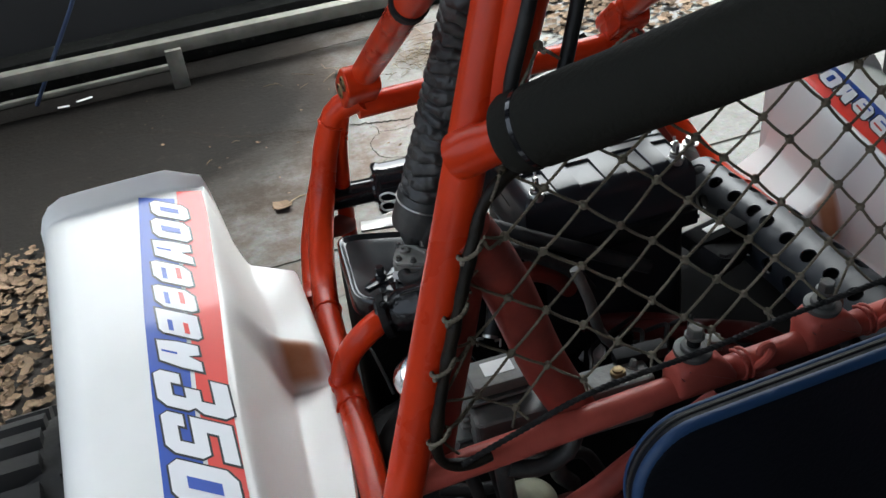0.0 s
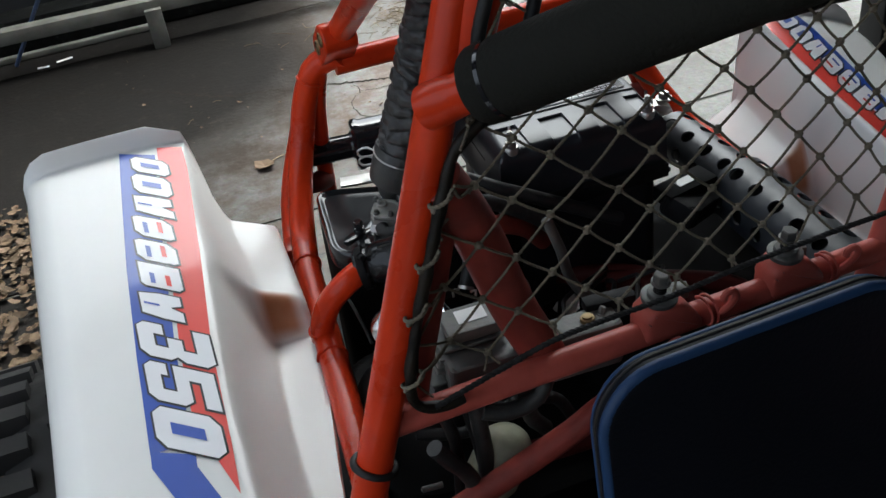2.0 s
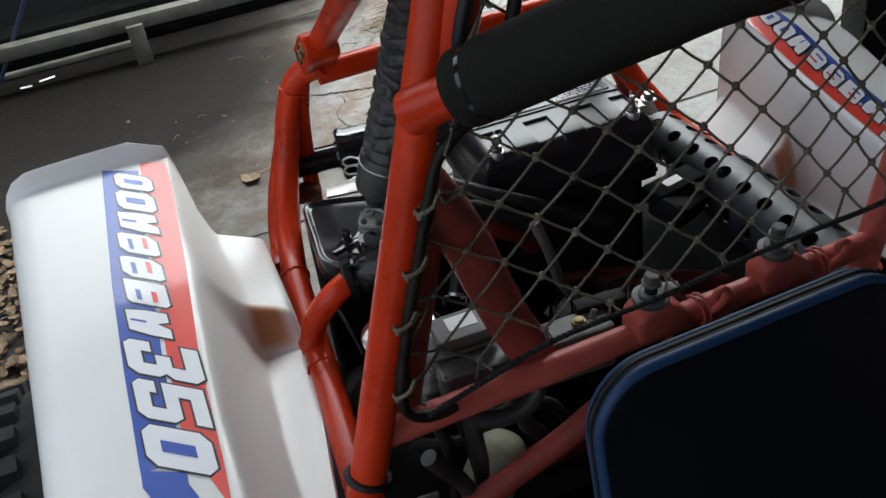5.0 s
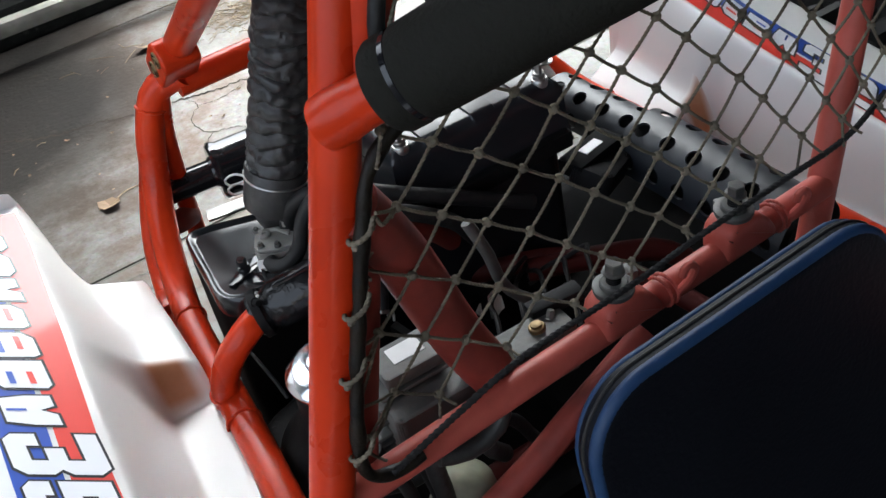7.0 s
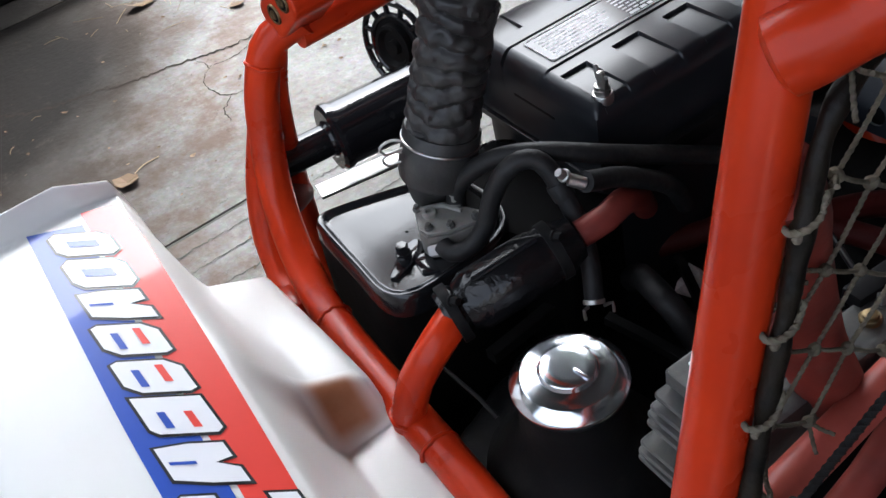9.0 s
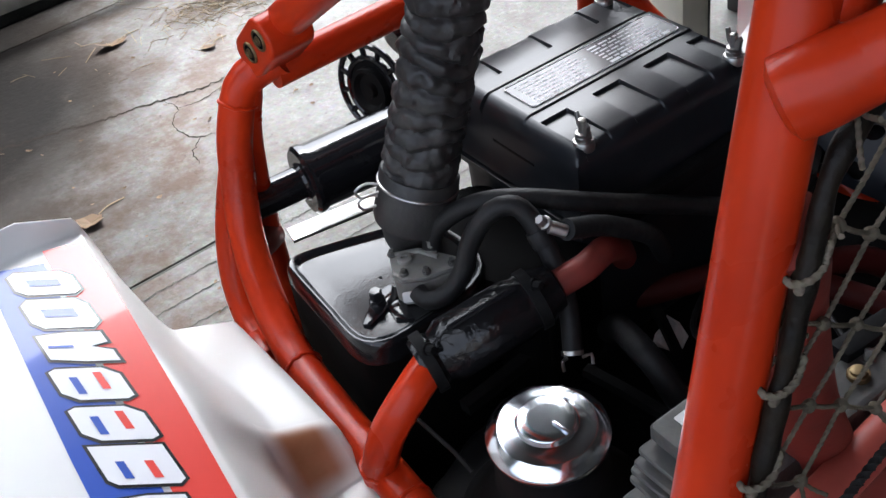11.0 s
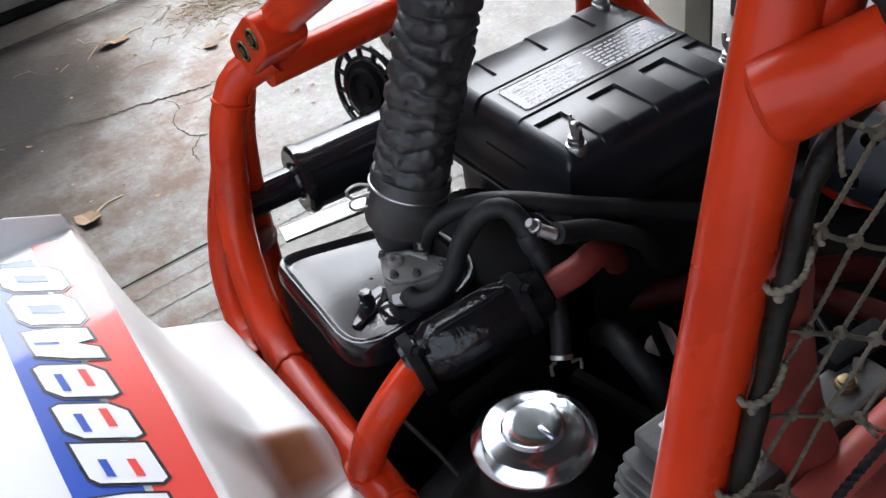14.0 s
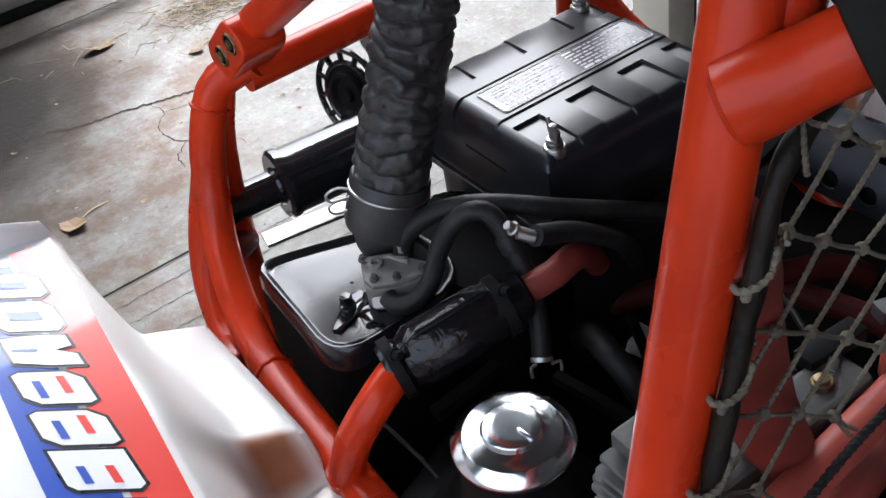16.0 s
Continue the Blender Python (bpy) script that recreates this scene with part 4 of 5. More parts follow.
def placed(outline, y0, y1, xa, xb, grow=0.0):
    pts = [(xa + (xb - xa) * u + 0.0, y0 + (y1 - y0) * v - 0.75 * (xb - xa) * (u - 0.5)) for u, v in outline]
    if not grow:
        return pts
    n = len(pts)
    area = sum(pts[k][0] * pts[(k + 1) % n][1] - pts[(k + 1) % n][0] * pts[k][1] for k in range(n))
    s = -grow if area > 0 else grow
    out = []
    for k in range(n):
        a, b, c = Vector(pts[k - 1]), Vector(pts[k]), Vector(pts[(k + 1) % n])
        d1, d2 = (b - a).normalized(), (c - b).normalized()
        n1, n2 = Vector((-d1.y, d1.x)), Vector((-d2.y, d2.x))
        m = (n1 + n2)
        m = m / max(0.35, m.dot(n1)) if m.length > 1e-6 else n1
        out.append(tuple(b + m * s))
    return out


def far_side(p):
    """The other fender: sat a little lower, bent inward towards the front, its crown tipped outward."""
    y = p[1] - 0.097 * max(0.0, p[1] - 1.0)
    share = min(1.0, max(0.0, (p[2] - 0.498) / 0.136))
    x, y, z = mirror((p[0], y, p[2]))
    drop = 0.021 * share + 0.034 * min(1.0, max(0.0, (0.615 - p[2]) / 0.05)) * (1 - share) + 0.4 * share * max(0.0, 0.045 - p[0])
    return (x - 0.13 * share * max(0.0, 1.08 - y), y, z - drop)


def fender_skin(x, y):
    """Height of the fender's inner side, fillet and shelf."""
    sec = [p for p in fender_section(y) if p[0] > 0.03]
    return float(np.interp(x, [p[0] for p in sec], [p[1] for p in sec]))


for f in (lambda p: p, far_side):
    fen = part("rear_fender", fender_mesh(f), WHITE, buggy, "glossy white plastic rear fender with a striped decal", angle=62)
    ys = [1.138 - 0.02 * k for k in range(24)]
    mid = lambda y: (OUTER(y) * 0.5 + INNER(y) * 0.5)
    cutoff = lambda y: y - 0.02 * min(1.0, max(0.0, (y - 1.05) / 0.088))
    part("blue_stripe", decal([(OUTER(y), y) for y in ys] + [(mid(y) + 0.002, cutoff(y)) for y in reversed(ys)], 0.0006, f), BLUE, fen, "blue decal stripe")
    part("red_stripe", decal([(mid(y) + 0.006, y - 0.006) for y in ys] + [(INNER(y) - 0.004 * max(0.0, y - 1.08) / 0.06, y - 0.012) for y in reversed(ys)], 0.0006, f), SCARLET, fen, "red decal stripe")
    part("blue_tail", decal([(-0.046, 0.682), (-0.047, 0.662), (-0.033, 0.624), (-0.01, 0.56), (0.022, 0.56), (0.006, 0.606), (-0.008, 0.648), (-0.007, 0.662)], 0.0007, f), BLUE, fen, "blue decal tail")
    part("red_tail", decal([(0.004, 0.672), (0.0265, 0.672), (0.023, 0.602)], 0.0009, f), SCARLET, fen)
    for y0, y1, xa, xb, o, slot in GLYPHS:
        part("emblem_outline", decal(placed(o, y0, y1, xa, xb, 0.0021), 0.0012, f), INK, fen, "", smooth=False)
        part("emblem_block", decal(placed(o, y0, y1, xa, xb), 0.0018, f), PALE, fen, "", smooth=False)
        for o in slot:
            part("emblem_slot", decal(placed(o, y0, y1, xa, xb), 0.0024, f), BLUE if sum(u for u, v in o) < 2.4 else SCARLET, fen, "", smooth=False)
    # stained front face of the inner step
    st = bmesh.new()
    wide = 0.0525 if f is not far_side else 0.032
    cells = [(0.083 + wide * u / 12 + 0.002 * v / 16, 0.936 - 0.042 * v / 16) for v in range(17) for u in range(13)]
    g = [st.verts.new(f((x, y - 0.0008, fender_skin(x, y) + 0.0016))) for x, y in cells]
    for v in range(16):
        for u in range(12):
            st.faces.new((g[v * 13 + u], g[v * 13 + u + 1], g[v * 13 + u + 14], g[v * 13 + u + 13]))
    bmesh.ops.recalc_face_normals(st, faces=st.faces)
    part("stain_patch", st, STAIN, fen, "orange-brown stain on the step")

# ---- rear wheels ----
def knob(c, a, x0, x1, r0, r1, w):
    """One tread block at the angle a round the axle through c."""
    vs = []
    for r in (r0, r1):
        k = w / 2 if r == r0 else w * 0.4
        for x, s in ((x0, -1), (x1, -1), (x1, 1), (x0, 1)):
            t = a + s * k / r
            vs.append((c[0] + x, c[1] + r * math.cos(t), c[2] + r * math.sin(t)))
    return vs, [(0, 1, 2, 3), (4, 7, 6, 5), (0, 4, 5, 1), (1, 5, 6, 2), (2, 6, 7, 3), (3, 7, 4, 0)]


for f in (lambda p: p, mirror):
    c = f((-0.105, 0.93, 0.247))
    wheel = part("wheel", lathe([(0.02, -0.1), (0.1, -0.1), (0.108, -0.085), (0.1, -0.06), (0.1, 0.06), (0.108, 0.085), (0.1, 0.1), (0.02, 0.1)], c, (1, 0, 0), 40), STEEL, buggy, "steel wheel rim")
    tyre = part("tyre", lathe([(0.105, -0.09), (0.145, -0.122), (0.19, -0.132), (0.218, -0.122), (0.231, -0.09), (0.234, 0), (0.231, 0.09), (0.218, 0.122), (0.19, 0.132), (0.145, 0.122), (0.105, 0.09)], c, (1, 0, 0), 56), TYRE, wheel, "chunky black off-road tyre")
    for k in range(32):
        a = 2 * math.pi * k / 32
        for x0, x1, da in ((-0.14, -0.088, 0), (-0.066, -0.016, 0.1), (0.014, 0.064, 0), (0.086, 0.14, 0.1)):
            part("tread_block", knob(c, a + da, x0, x1, 0.214, 0.245, 0.028), TYRE, wheel, "", smooth=False)

# ---- engine bay ----
# airbox with a ribbed lid
LIDW, LIDD = 0.208, 0.19
LIDPOSE = pose(0.3935, 0.9083, 0.6562, 0, 0, -1.93)


def airbox_lid():
    """Lid with sunk pockets along both long edges and a raised middle band."""
    pocket = ((0.012, 0.04), (0.07, 0.0995), (0.129, 0.1575), (0.1815, 0.2))
    xs, ys = {0.0, 0.003, 0.007, 0.0115, LIDW / 2, LIDW - 0.007, LIDW - 0.003, LIDW}, {0.0, 0.003, 0.007, 0.0115, LIDD / 2, LIDD - 0.0115, LIDD - 0.007, LIDD - 0.003, LIDD}
    for a, b in pocket:
        xs |= {a - 0.0012, a, b, b + 0.0012}
    ys |= {0.058, 0.0592, 0.0715, 0.073, 0.1245, 0.126, 0.129, 0.1305, 0.147, 0.1482}
    xs, ys = sorted(xs), sorted(ys)

    def height(x, y):
        e = min(x, LIDW - x, y, LIDD - y)
        z = -0.011 * max(0, 1 - e / 0.0115) ** 2
        if any(a - 1e-6 <= x <= b + 1e-6 for a, b in pocket):
            if y < 0.0581:
                z -= 0.0036 * min(1, 0.25 + y / 0.04)
            elif y > 0.1481:
                z -= 0.0036 * min(1, 0.25 + (LIDD - y) / 0.04)
        if 0.1259 < y < 0.1291:
            z -= 0.006
        elif 0.0729 <= y <= 0.1246:
            z += 0.0018
        return z

    bm = bmesh.new()
    grid = [[bm.verts.new((x, y, height(x, y))) for x in xs] for y in ys]
    for a, b in zip(grid, grid[1:]):
        for k in range(len(xs) - 1):
            bm.faces.new((a[k], a[k + 1], b[k + 1], b[k]))
    rim = [grid[0][k] for k in range(len(xs))] + [r[-1] for r in grid[1:]] + [grid[-1][k] for k in range(len(xs) - 2, -1, -1)] + [grid[r][0] for r in range(len(ys) - 2, 0, -1)]
    prev = rim
    for dz, inset in ((-0.012, -0.001), (-0.03, -0.0015), (-0.052, -0.002), (-0.056, -0.004), (-0.0615, -0.0045), (-0.0625, -0.001), (-0.066, -0.001), (-0.067, -0.0055), (-0.073, -0.0055), (-0.073, 0.01)):
        row = []
        for v in rim:
            d = Vector((v.co.x - LIDW / 2, v.co.y - LIDD / 2, 0))
            s = 1 - inset / (LIDW / 2)
            row.append(bm.verts.new((LIDW / 2 + d.x * s, LIDD / 2 + d.y * s, dz - 0.008)))
        n = len(rim)
        for k in range(n):
            bm.faces.new((prev[k], row[k], row[(k + 1) % n], prev[(k + 1) % n]))
        prev = row
    bm.faces.new(list(reversed(prev)))
    bmesh.ops.recalc_face_normals(bm, faces=bm.faces)
    bmesh.ops.transform(bm, matrix=LIDPOSE, verts=bm.verts)
    return bm


lid = part("airbox", airbox_lid(), AIRBOX, buggy, "black plastic airbox lid with sunk pockets and a printed label")
part("airbox_body", prism([(x + LIDW / 2, y + LIDD / 2) for x, y in rounded(0.2, 0.182, 0.02)], -0.26, -0.07, LIDPOSE, 0.006), AIRBOX, lid)
part("side_slot", prism(rounded(0.058, 0.003, 0.0012), -0.002, 0.0008, LIDPOSE @ pose(-0.001, 0.085, -0.036, 0, -90, 0) @ pose(0, 0, 0, 0, 0, 90), 0.0008), BLACKMETAL, lid)
LABELMID = (0.1065, 0.099)
label_at = lambda u, v, w=0.0021: LIDPOSE @ pose(LABELMID[0] + u, LABELMID[1] + v, w)
part("label", prism(rounded(0.174, 0.044, 0.004), 0, 0.0004, label_at(0, 0)), LABEL, lid, "dark printed label with unreadable text")
rnd = random.Random(3)
for side in (-1, 1):
    for row in range(7):
        run, stop = 0.0, rnd.uniform(0.052, 0.073)
        while run < stop:
            w = rnd.uniform(0.003, 0.0115)
            part("print_bar", prism(rounded(w, 0.0021 if row else 0.0036, 0.0004, 1), 0.0004, 0.0005, label_at(side * 0.042 - 0.036 + run + w / 2, -0.0165 + 0.0052 * row, 0.0022)), LABELINK, lid, "", smooth=False)
            run += w + rnd.uniform(0.0009, 0.0024)
part("label_edge", sweep([label_at(x, y, 0.0027).translation for x, y in rounded(0.172, 0.042, 0.004) + rounded(0.172, 0.042, 0.004)[:1]], 0.0005, 4), LABELINK, lid)
for u, v in ((0.018, 0.012), (0.19, 0.012), (0.018, 0.177), (0.19, 0.177)):
    x, y, z = LIDPOSE @ Vector((u, v, -0.003))
    st = part("stud", join(lathe([(0.0092, -0.004), (0.0092, 0.0035), (0.0085, 0.0045), (0.007, 0.0048), (0.007, 0.0085), (0.0062, 0.0092), (0.0062, 0.012), (0.004, 0.0128), (0.0032, 0.024), (0.001, 0.025)], (x, y, z), (0, 0, 1), 20)), STEEL, lid, "zinc plated stud")
    part("wing_nut", prism([(-0.010, 0.002), (-0.004, 0), (0.004, 0), (0.010, 0.002), (0.013, 0.013), (0.0095, 0.015), (0.004, 0.007), (-0.004, 0.007), (-0.0095, 0.015), (-0.013, 0.013)], -0.0015, 0.0015, pose(x, y, z + 0.011, 90, 0, 70), 0.0008), STEEL, st)
part("carburettor", prism(rounded(0.12, 0.16, 0.03), -0.14, 0, pose(0.365, 0.98, 0.555, 0, 0, 20), 0.012), SHADEBLACK, buggy, "black carburettor housing")
part("transmission", prism(rounded(0.34, 0.36, 0.03), -0.2, 0, pose(0.6, 0.84, 0.42, 0, 0, 0), 0.02), SHADEBLACK, buggy, "black transmission housing")
part("bracket", box((0.5, 0.893, 0.585), (0.2, 0.012, 0.02), 0.003), BLACKMETAL, buggy)

# bellows intake hose
H0, HD = Vector((0.302, 1.005, 0.633)), Vector((0.306, -0.089, 0.948)).normalized()


def bellows():
    seg, n = 72, 340
    v, fc = [], []
    s = HD.orthogonal().normalized()
    u = HD.cross(s)
    for i in range(n + 1):
        h = 0.42 * i / n
        for k in range(seg):
            a = 2 * math.pi * k / seg
            p = Vector((math.cos(a) * 3, math.sin(a) * 3, h * 55))
            ph = h / 0.0155 * 2 * math.pi + 1.4 * math.sin(2 * a + h * 55) + 2.6 * noise.noise(p * 0.55)
            fold = 1 - abs(math.sin(ph / 2))
            r = 0.0322 - 0.0036 * fold ** 2 + 0.0026 * noise.noise(Vector((p.x * 1.2, p.y * 1.2, p.z * 1.5))) - 0.0022 * abs(noise.noise(p * 1.5)) + 0.0009 * noise.noise(p * 3)
            v.append(tuple(H0 + HD * h + (s * math.cos(a) + u * math.sin(a)) * r))
    for i in range(n):
        for k in range(seg):
            q = (k + 1) % seg
            fc.append((i * seg + k, i * seg + q, (i + 1) * seg + q, (i + 1) * seg + k))
    return v, fc


hose = part("intake_hose", bellows(), HOSE, buggy, "wrinkled black ribbed intake hose")
part("boot", join(lathe([(0.0325, 0.014), (0.0338, 0.012), (0.0338, -0.03), (0.0325, -0.0345), (0.029, -0.036), (0.026, -0.037)], H0, HD, 40), sweep(smooth_path([H0 - HD * 0.03, (0.294, 1.02, 0.585), (0.305, 1.035, 0.56), (0.325, 1.05, 0.54)], 0.008), 0.024, 28)), HOSE, hose, "smooth black rubber boot")
ring = [H0 + HD * 0.002 + (HD.orthogonal().normalized() * math.cos(a) + HD.cross(HD.orthogonal().normalized()) * math.sin(a)) * 0.0338 for a in [2 * math.pi * k / 40 for k in range(41)]]
wire = part("wire_clip", sweep(ring, 0.0013, 8), STEEL, hose, "sprung wire clip")
for dz in (0.0, 0.012):
    e = Vector((0.276, 1.012, 0.643 - dz))
    part("clip_ear", pipe([e, e + Vector((-0.012, 0.008, 0.005)), e + Vector((-0.022, 0.012, 0.001)), e + Vector((-0.02, 0.01, -0.006)), e + Vector((-0.008, 0.004, -0.005)), e + Vector((0.002, 0, -0.002))], 0.0013, 8, 0.003), STEEL, wire)

# black engine cowl with a raised rim
COWL = [(0.2015, 1.09), (0.1985, 1.06), (0.1945, 1.01), (0.191, 0.975), (0.1945, 0.955), (0.207, 0.944), (0.23, 0.94), (0.3, 0.943), (0.33, 0.97), (0.332, 1.03), (0.315, 1.056), (0.29, 1.069), (0.256, 1.084), (0.222, 1.097), (0.208, 1.098)]


def cowl():
    ring0 = smooth_path([(x, y, 0) for x, y in COWL + COWL[:1]], 0.012)[:-1]
    c = sum(ring0, Vector()) / len(ring0)
    zz = lambda p: 0.5595 - 0.02 * max(0, p.y - 0.96)
    rows = []
    for s, dz in ((1.12, -0.3), (1.08, -0.12), (1.055, -0.055), (1.037, -0.022), (1.02, -0.0075), (0.995, -0.0012), (0.975, 0.0), (0.95, -0.0003), (0.915, -0.0022), (0.885, -0.0042), (0.85, -0.0046), (0.6, -0.0044), (0.3, -0.004), (0.02, -0.004)):
        rows.append([Vector((*(c + (p - c) * s).xy, zz(c + (p - c) * s) + dz)) for p in ring0])
    n = len(ring0)
    strip = lambda sel: ([tuple(p) for r in sel for p in r], [(i * n + k, i * n + (k + 1) % n, (i + 1) * n + (k + 1) % n, (i + 1) * n + k) for i in range(len(sel) - 1) for k in range(n)])
    return strip(rows[3:]), strip(rows[:4])


deck, skirt = cowl()
cow = part("engine_cowl", deck, COWLPAINT, buggy, "glossy black engine cowl with a raised rim")
# skirt colour holds the shade cast by the tube and fender beside it
part("cowl_skirt", skirt, SHADEBLACK, cow, "shade-darkened black cowl side")
part("cowl_bolt", join(lathe([(0.0072, 0.0), (0.0072, 0.004), (0.0062, 0.005)], (0.2315, 0.988, 0.5555), (0, 0, 1), 20), bolt((0.2315, 0.988, 0.56), (0, 0, 1), 0.0056, 0.008, 0.0068)), BLACKGLOSS, cow)
part("cowl_tab", prism([(-0.026, -0.004), (-0.006, -0.008), (0.02, -0.011), (0.024, 0.004), (0.008, 0.012), (-0.008, 0.008), (-0.026, 0.004)], 0, 0.003, pose(0.2325, 0.985, 0.5545, 0, 0, 28), 0.001), BLACKGLOSS, cow)
part("tab_tooth", prism([(-0.004, -0.014), (0.01, -0.02), (0.012, 0.008), (-0.004, 0.01)], 0, 0.0025, pose(0.237, 0.972, 0.5545, 0, 0, -12), 0.0008), BLACKGLOSS, cow)

# fuel pump and its hoses
PUMP = [(0.2605, 1.0055), (0.283, 0.9915), (0.2985, 0.958), (0.294, 0.947), (0.263, 0.956), (0.2475, 0.968), (0.2465, 0.978)]
pump = part("fuel_pump", prism(PUMP, 0.556, 0.5795, pose(0, 0, 0), 0.0022), PUMPMETAL, buggy, "grey cast fuel pump")
mid = sum((Vector(p) for p in PUMP), Vector((0, 0))) / len(PUMP)
part("pump_cover", prism([tuple(mid + (Vector(p) - mid) * 0.97) for p in PUMP], 0.5805, 0.5845, pose(0, 0, 0), 0.0012), PUMPMETAL, pump)
part("pump_ridge", sweep([(0.262, 0.997, 0.5855), (0.279, 0.986, 0.5855), (0.286, 0.968, 0.5855)], 0.0022, 8), PUMPMETAL, pump)
for x, y in ((0.2605, 0.9995), (0.2895, 0.953), (0.2535, 0.972), (0.268, 0.96)):
    part("pump_screw", bolt((x, y, 0.5845), (0, 0, 1), 0.0028, 0.0022, 0.0038), CAST, pump)
part("pump_boss", lathe([(0.0068, 0), (0.0064, 0.0035), (0.0052, 0.004), (0.003, 0.0038), (0.003, 0.0015), (0.0003, 0.0015)], (0.2648, 0.9862, 0.5842), (0, 0, 1), 20), PUMPMETAL, pump)
part("pump_nipple", lathe([(0.006, 0), (0.006, 0.004), (0.0045, 0.005), (0.0045, 0.014)], (0.287, 0.979, 0.583), (0.1, 0, 1), 14), PUMPMETAL, pump)
part("hose_tag", prism(rounded(0.017, 0.009, 0.002), 0, 0.0014, pose(0.2485, 0.9555, 0.5745, 70, 0, -32)), PAPER, pump, "small white tag")
for pts in ([(0.2877, 0.9802, 0.5749), (0.2906, 0.9816, 0.5909), (0.2953, 0.9771, 0.6053), (0.3072, 0.9631, 0.6227), (0.322, 0.9422, 0.6358), (0.3417, 0.914, 0.6423), (0.3863, 0.8851, 0.627), (0.4457, 0.8709, 0.5969), (0.52, 0.86, 0.556)],
            [(0.2537, 0.9555, 0.5755), (0.2545, 0.944, 0.5735), (0.2654, 0.9325, 0.5785), (0.2804, 0.9262, 0.5957), (0.2908, 0.9226, 0.6236), (0.3038, 0.9148, 0.6467), (0.319, 0.905, 0.6536), (0.328, 0.8927, 0.6436), (0.3304, 0.8694, 0.605), (0.3276, 0.8557, 0.5682), (0.315, 0.8403, 0.5415)]):
    part("fuel_hose", pipe(pts, 0.0082, 16, 0.006), RUBBER, buggy, "black rubber fuel hose")
part("hose_joint", join(lathe([(0.009, 0), (0.0095, 0.002), (0.0095, 0.012), (0.009, 0.014)], (0.3285, 0.8865, 0.6335), (0.08, -0.55, -0.83), 16)), RUBBER, buggy)
part("hose_clip", join(lathe([(0.0084, -0.002), (0.009, -0.0016), (0.009, 0.0016), (0.0084, 0.002)], (0.315, 0.8405, 0.542), (0.5, 0.6, 0.9), 20), pipe([(0.305, 0.836, 0.546), (0.2975, 0.832, 0.551), (0.2965, 0.83, 0.543)], 0.0015, 6, 0.004), pipe([(0.318, 0.832, 0.541), (0.322, 0.826, 0.546), (0.32, 0.823, 0.539)], 0.0015, 6, 0.004)), STEEL, buggy, "steel hose clip")
part("clamp_screw", join(bolt((0.3225, 0.866, 0.655), (-0.6, 0.1, 0.75), 0.0042, 0.005, 0.0055), lathe([(0.0052, 0), (0.0052, 0.013), (0.004, 0.014)], (0.324, 0.864, 0.652), (0.55, -0.5, -0.35), 12)), STEEL, buggy, "bright steel clamp screw")
part("fuel_hose", pipe([(0.3335, 0.8565, 0.6475), (0.352, 0.859, 0.637), (0.3782, 0.8643, 0.6196), (0.4229, 0.8612, 0.5845), (0.45, 0.87, 0.54)], 0.0085, 14), RUBBER, buggy)

# black canister with the red elbow
N, Fr = Vector((0.2124, 0.8846, 0.5771)), Vector((0.318, 0.8595, 0.5985))
ax = (Fr - N).normalized()
can = part("breather_canister", lathe([(0.017, -0.008), (0.021, -0.008), (0.0225, -0.004), (0.0225, 0.004), (0.0205, 0.008), (0.022, 0.012), (0.0255, 0.018), (0.0255, 0.078), (0.0235, 0.083), (0.024, 0.088), (0.024, 0.096), (0.021, 0.102), (0.018, 0.112)], N, ax, 36), CANPAINT, buggy, "glossy black canister with clamped ends")
part("canister_seam", sweep([N + ax * 0.02 + Vector((-0.002, -0.004, 0.0255)), N + ax * 0.078 + Vector((-0.002, -0.004, 0.0255))], 0.0022, 8), BLACKGLOSS, can)
for h in (0.0, 0.092):
    part("canister_clamp", join(lathe([(0.0242, h - 0.0045), (0.0252, h - 0.004), (0.0252, h + 0.004), (0.0242, h + 0.0045)], N, ax, 32), bolt(N + ax * h + Vector((-0.004, -0.008, 0.023)), (0.2, -0.9, 0.3), 0.004, 0.005, 0.005)), BLACKMETAL, can)
tube([(0.148, 0.886, 0.482), (0.1495, 0.883, 0.509), (0.1545, 0.8785, 0.531), (0.163, 0.8755, 0.5495), (0.178, 0.873, 0.5665), (0.196, 0.875, 0.577), (0.2102, 0.8797, 0.5785), (0.225, 0.882, 0.579)], 0.0142, "elbow_tube")
bead((0.1495, 0.8835, 0.508), (0.15, -0.1, 1), 0.0142)
tube([Fr + ax * 0.005, Fr + ax * 0.03, (0.372, 0.862, 0.598), (0.41, 0.885, 0.565), (0.44, 0.91, 0.52)], 0.0115, "breather_tube", SHADEDRED, "dull red tube")

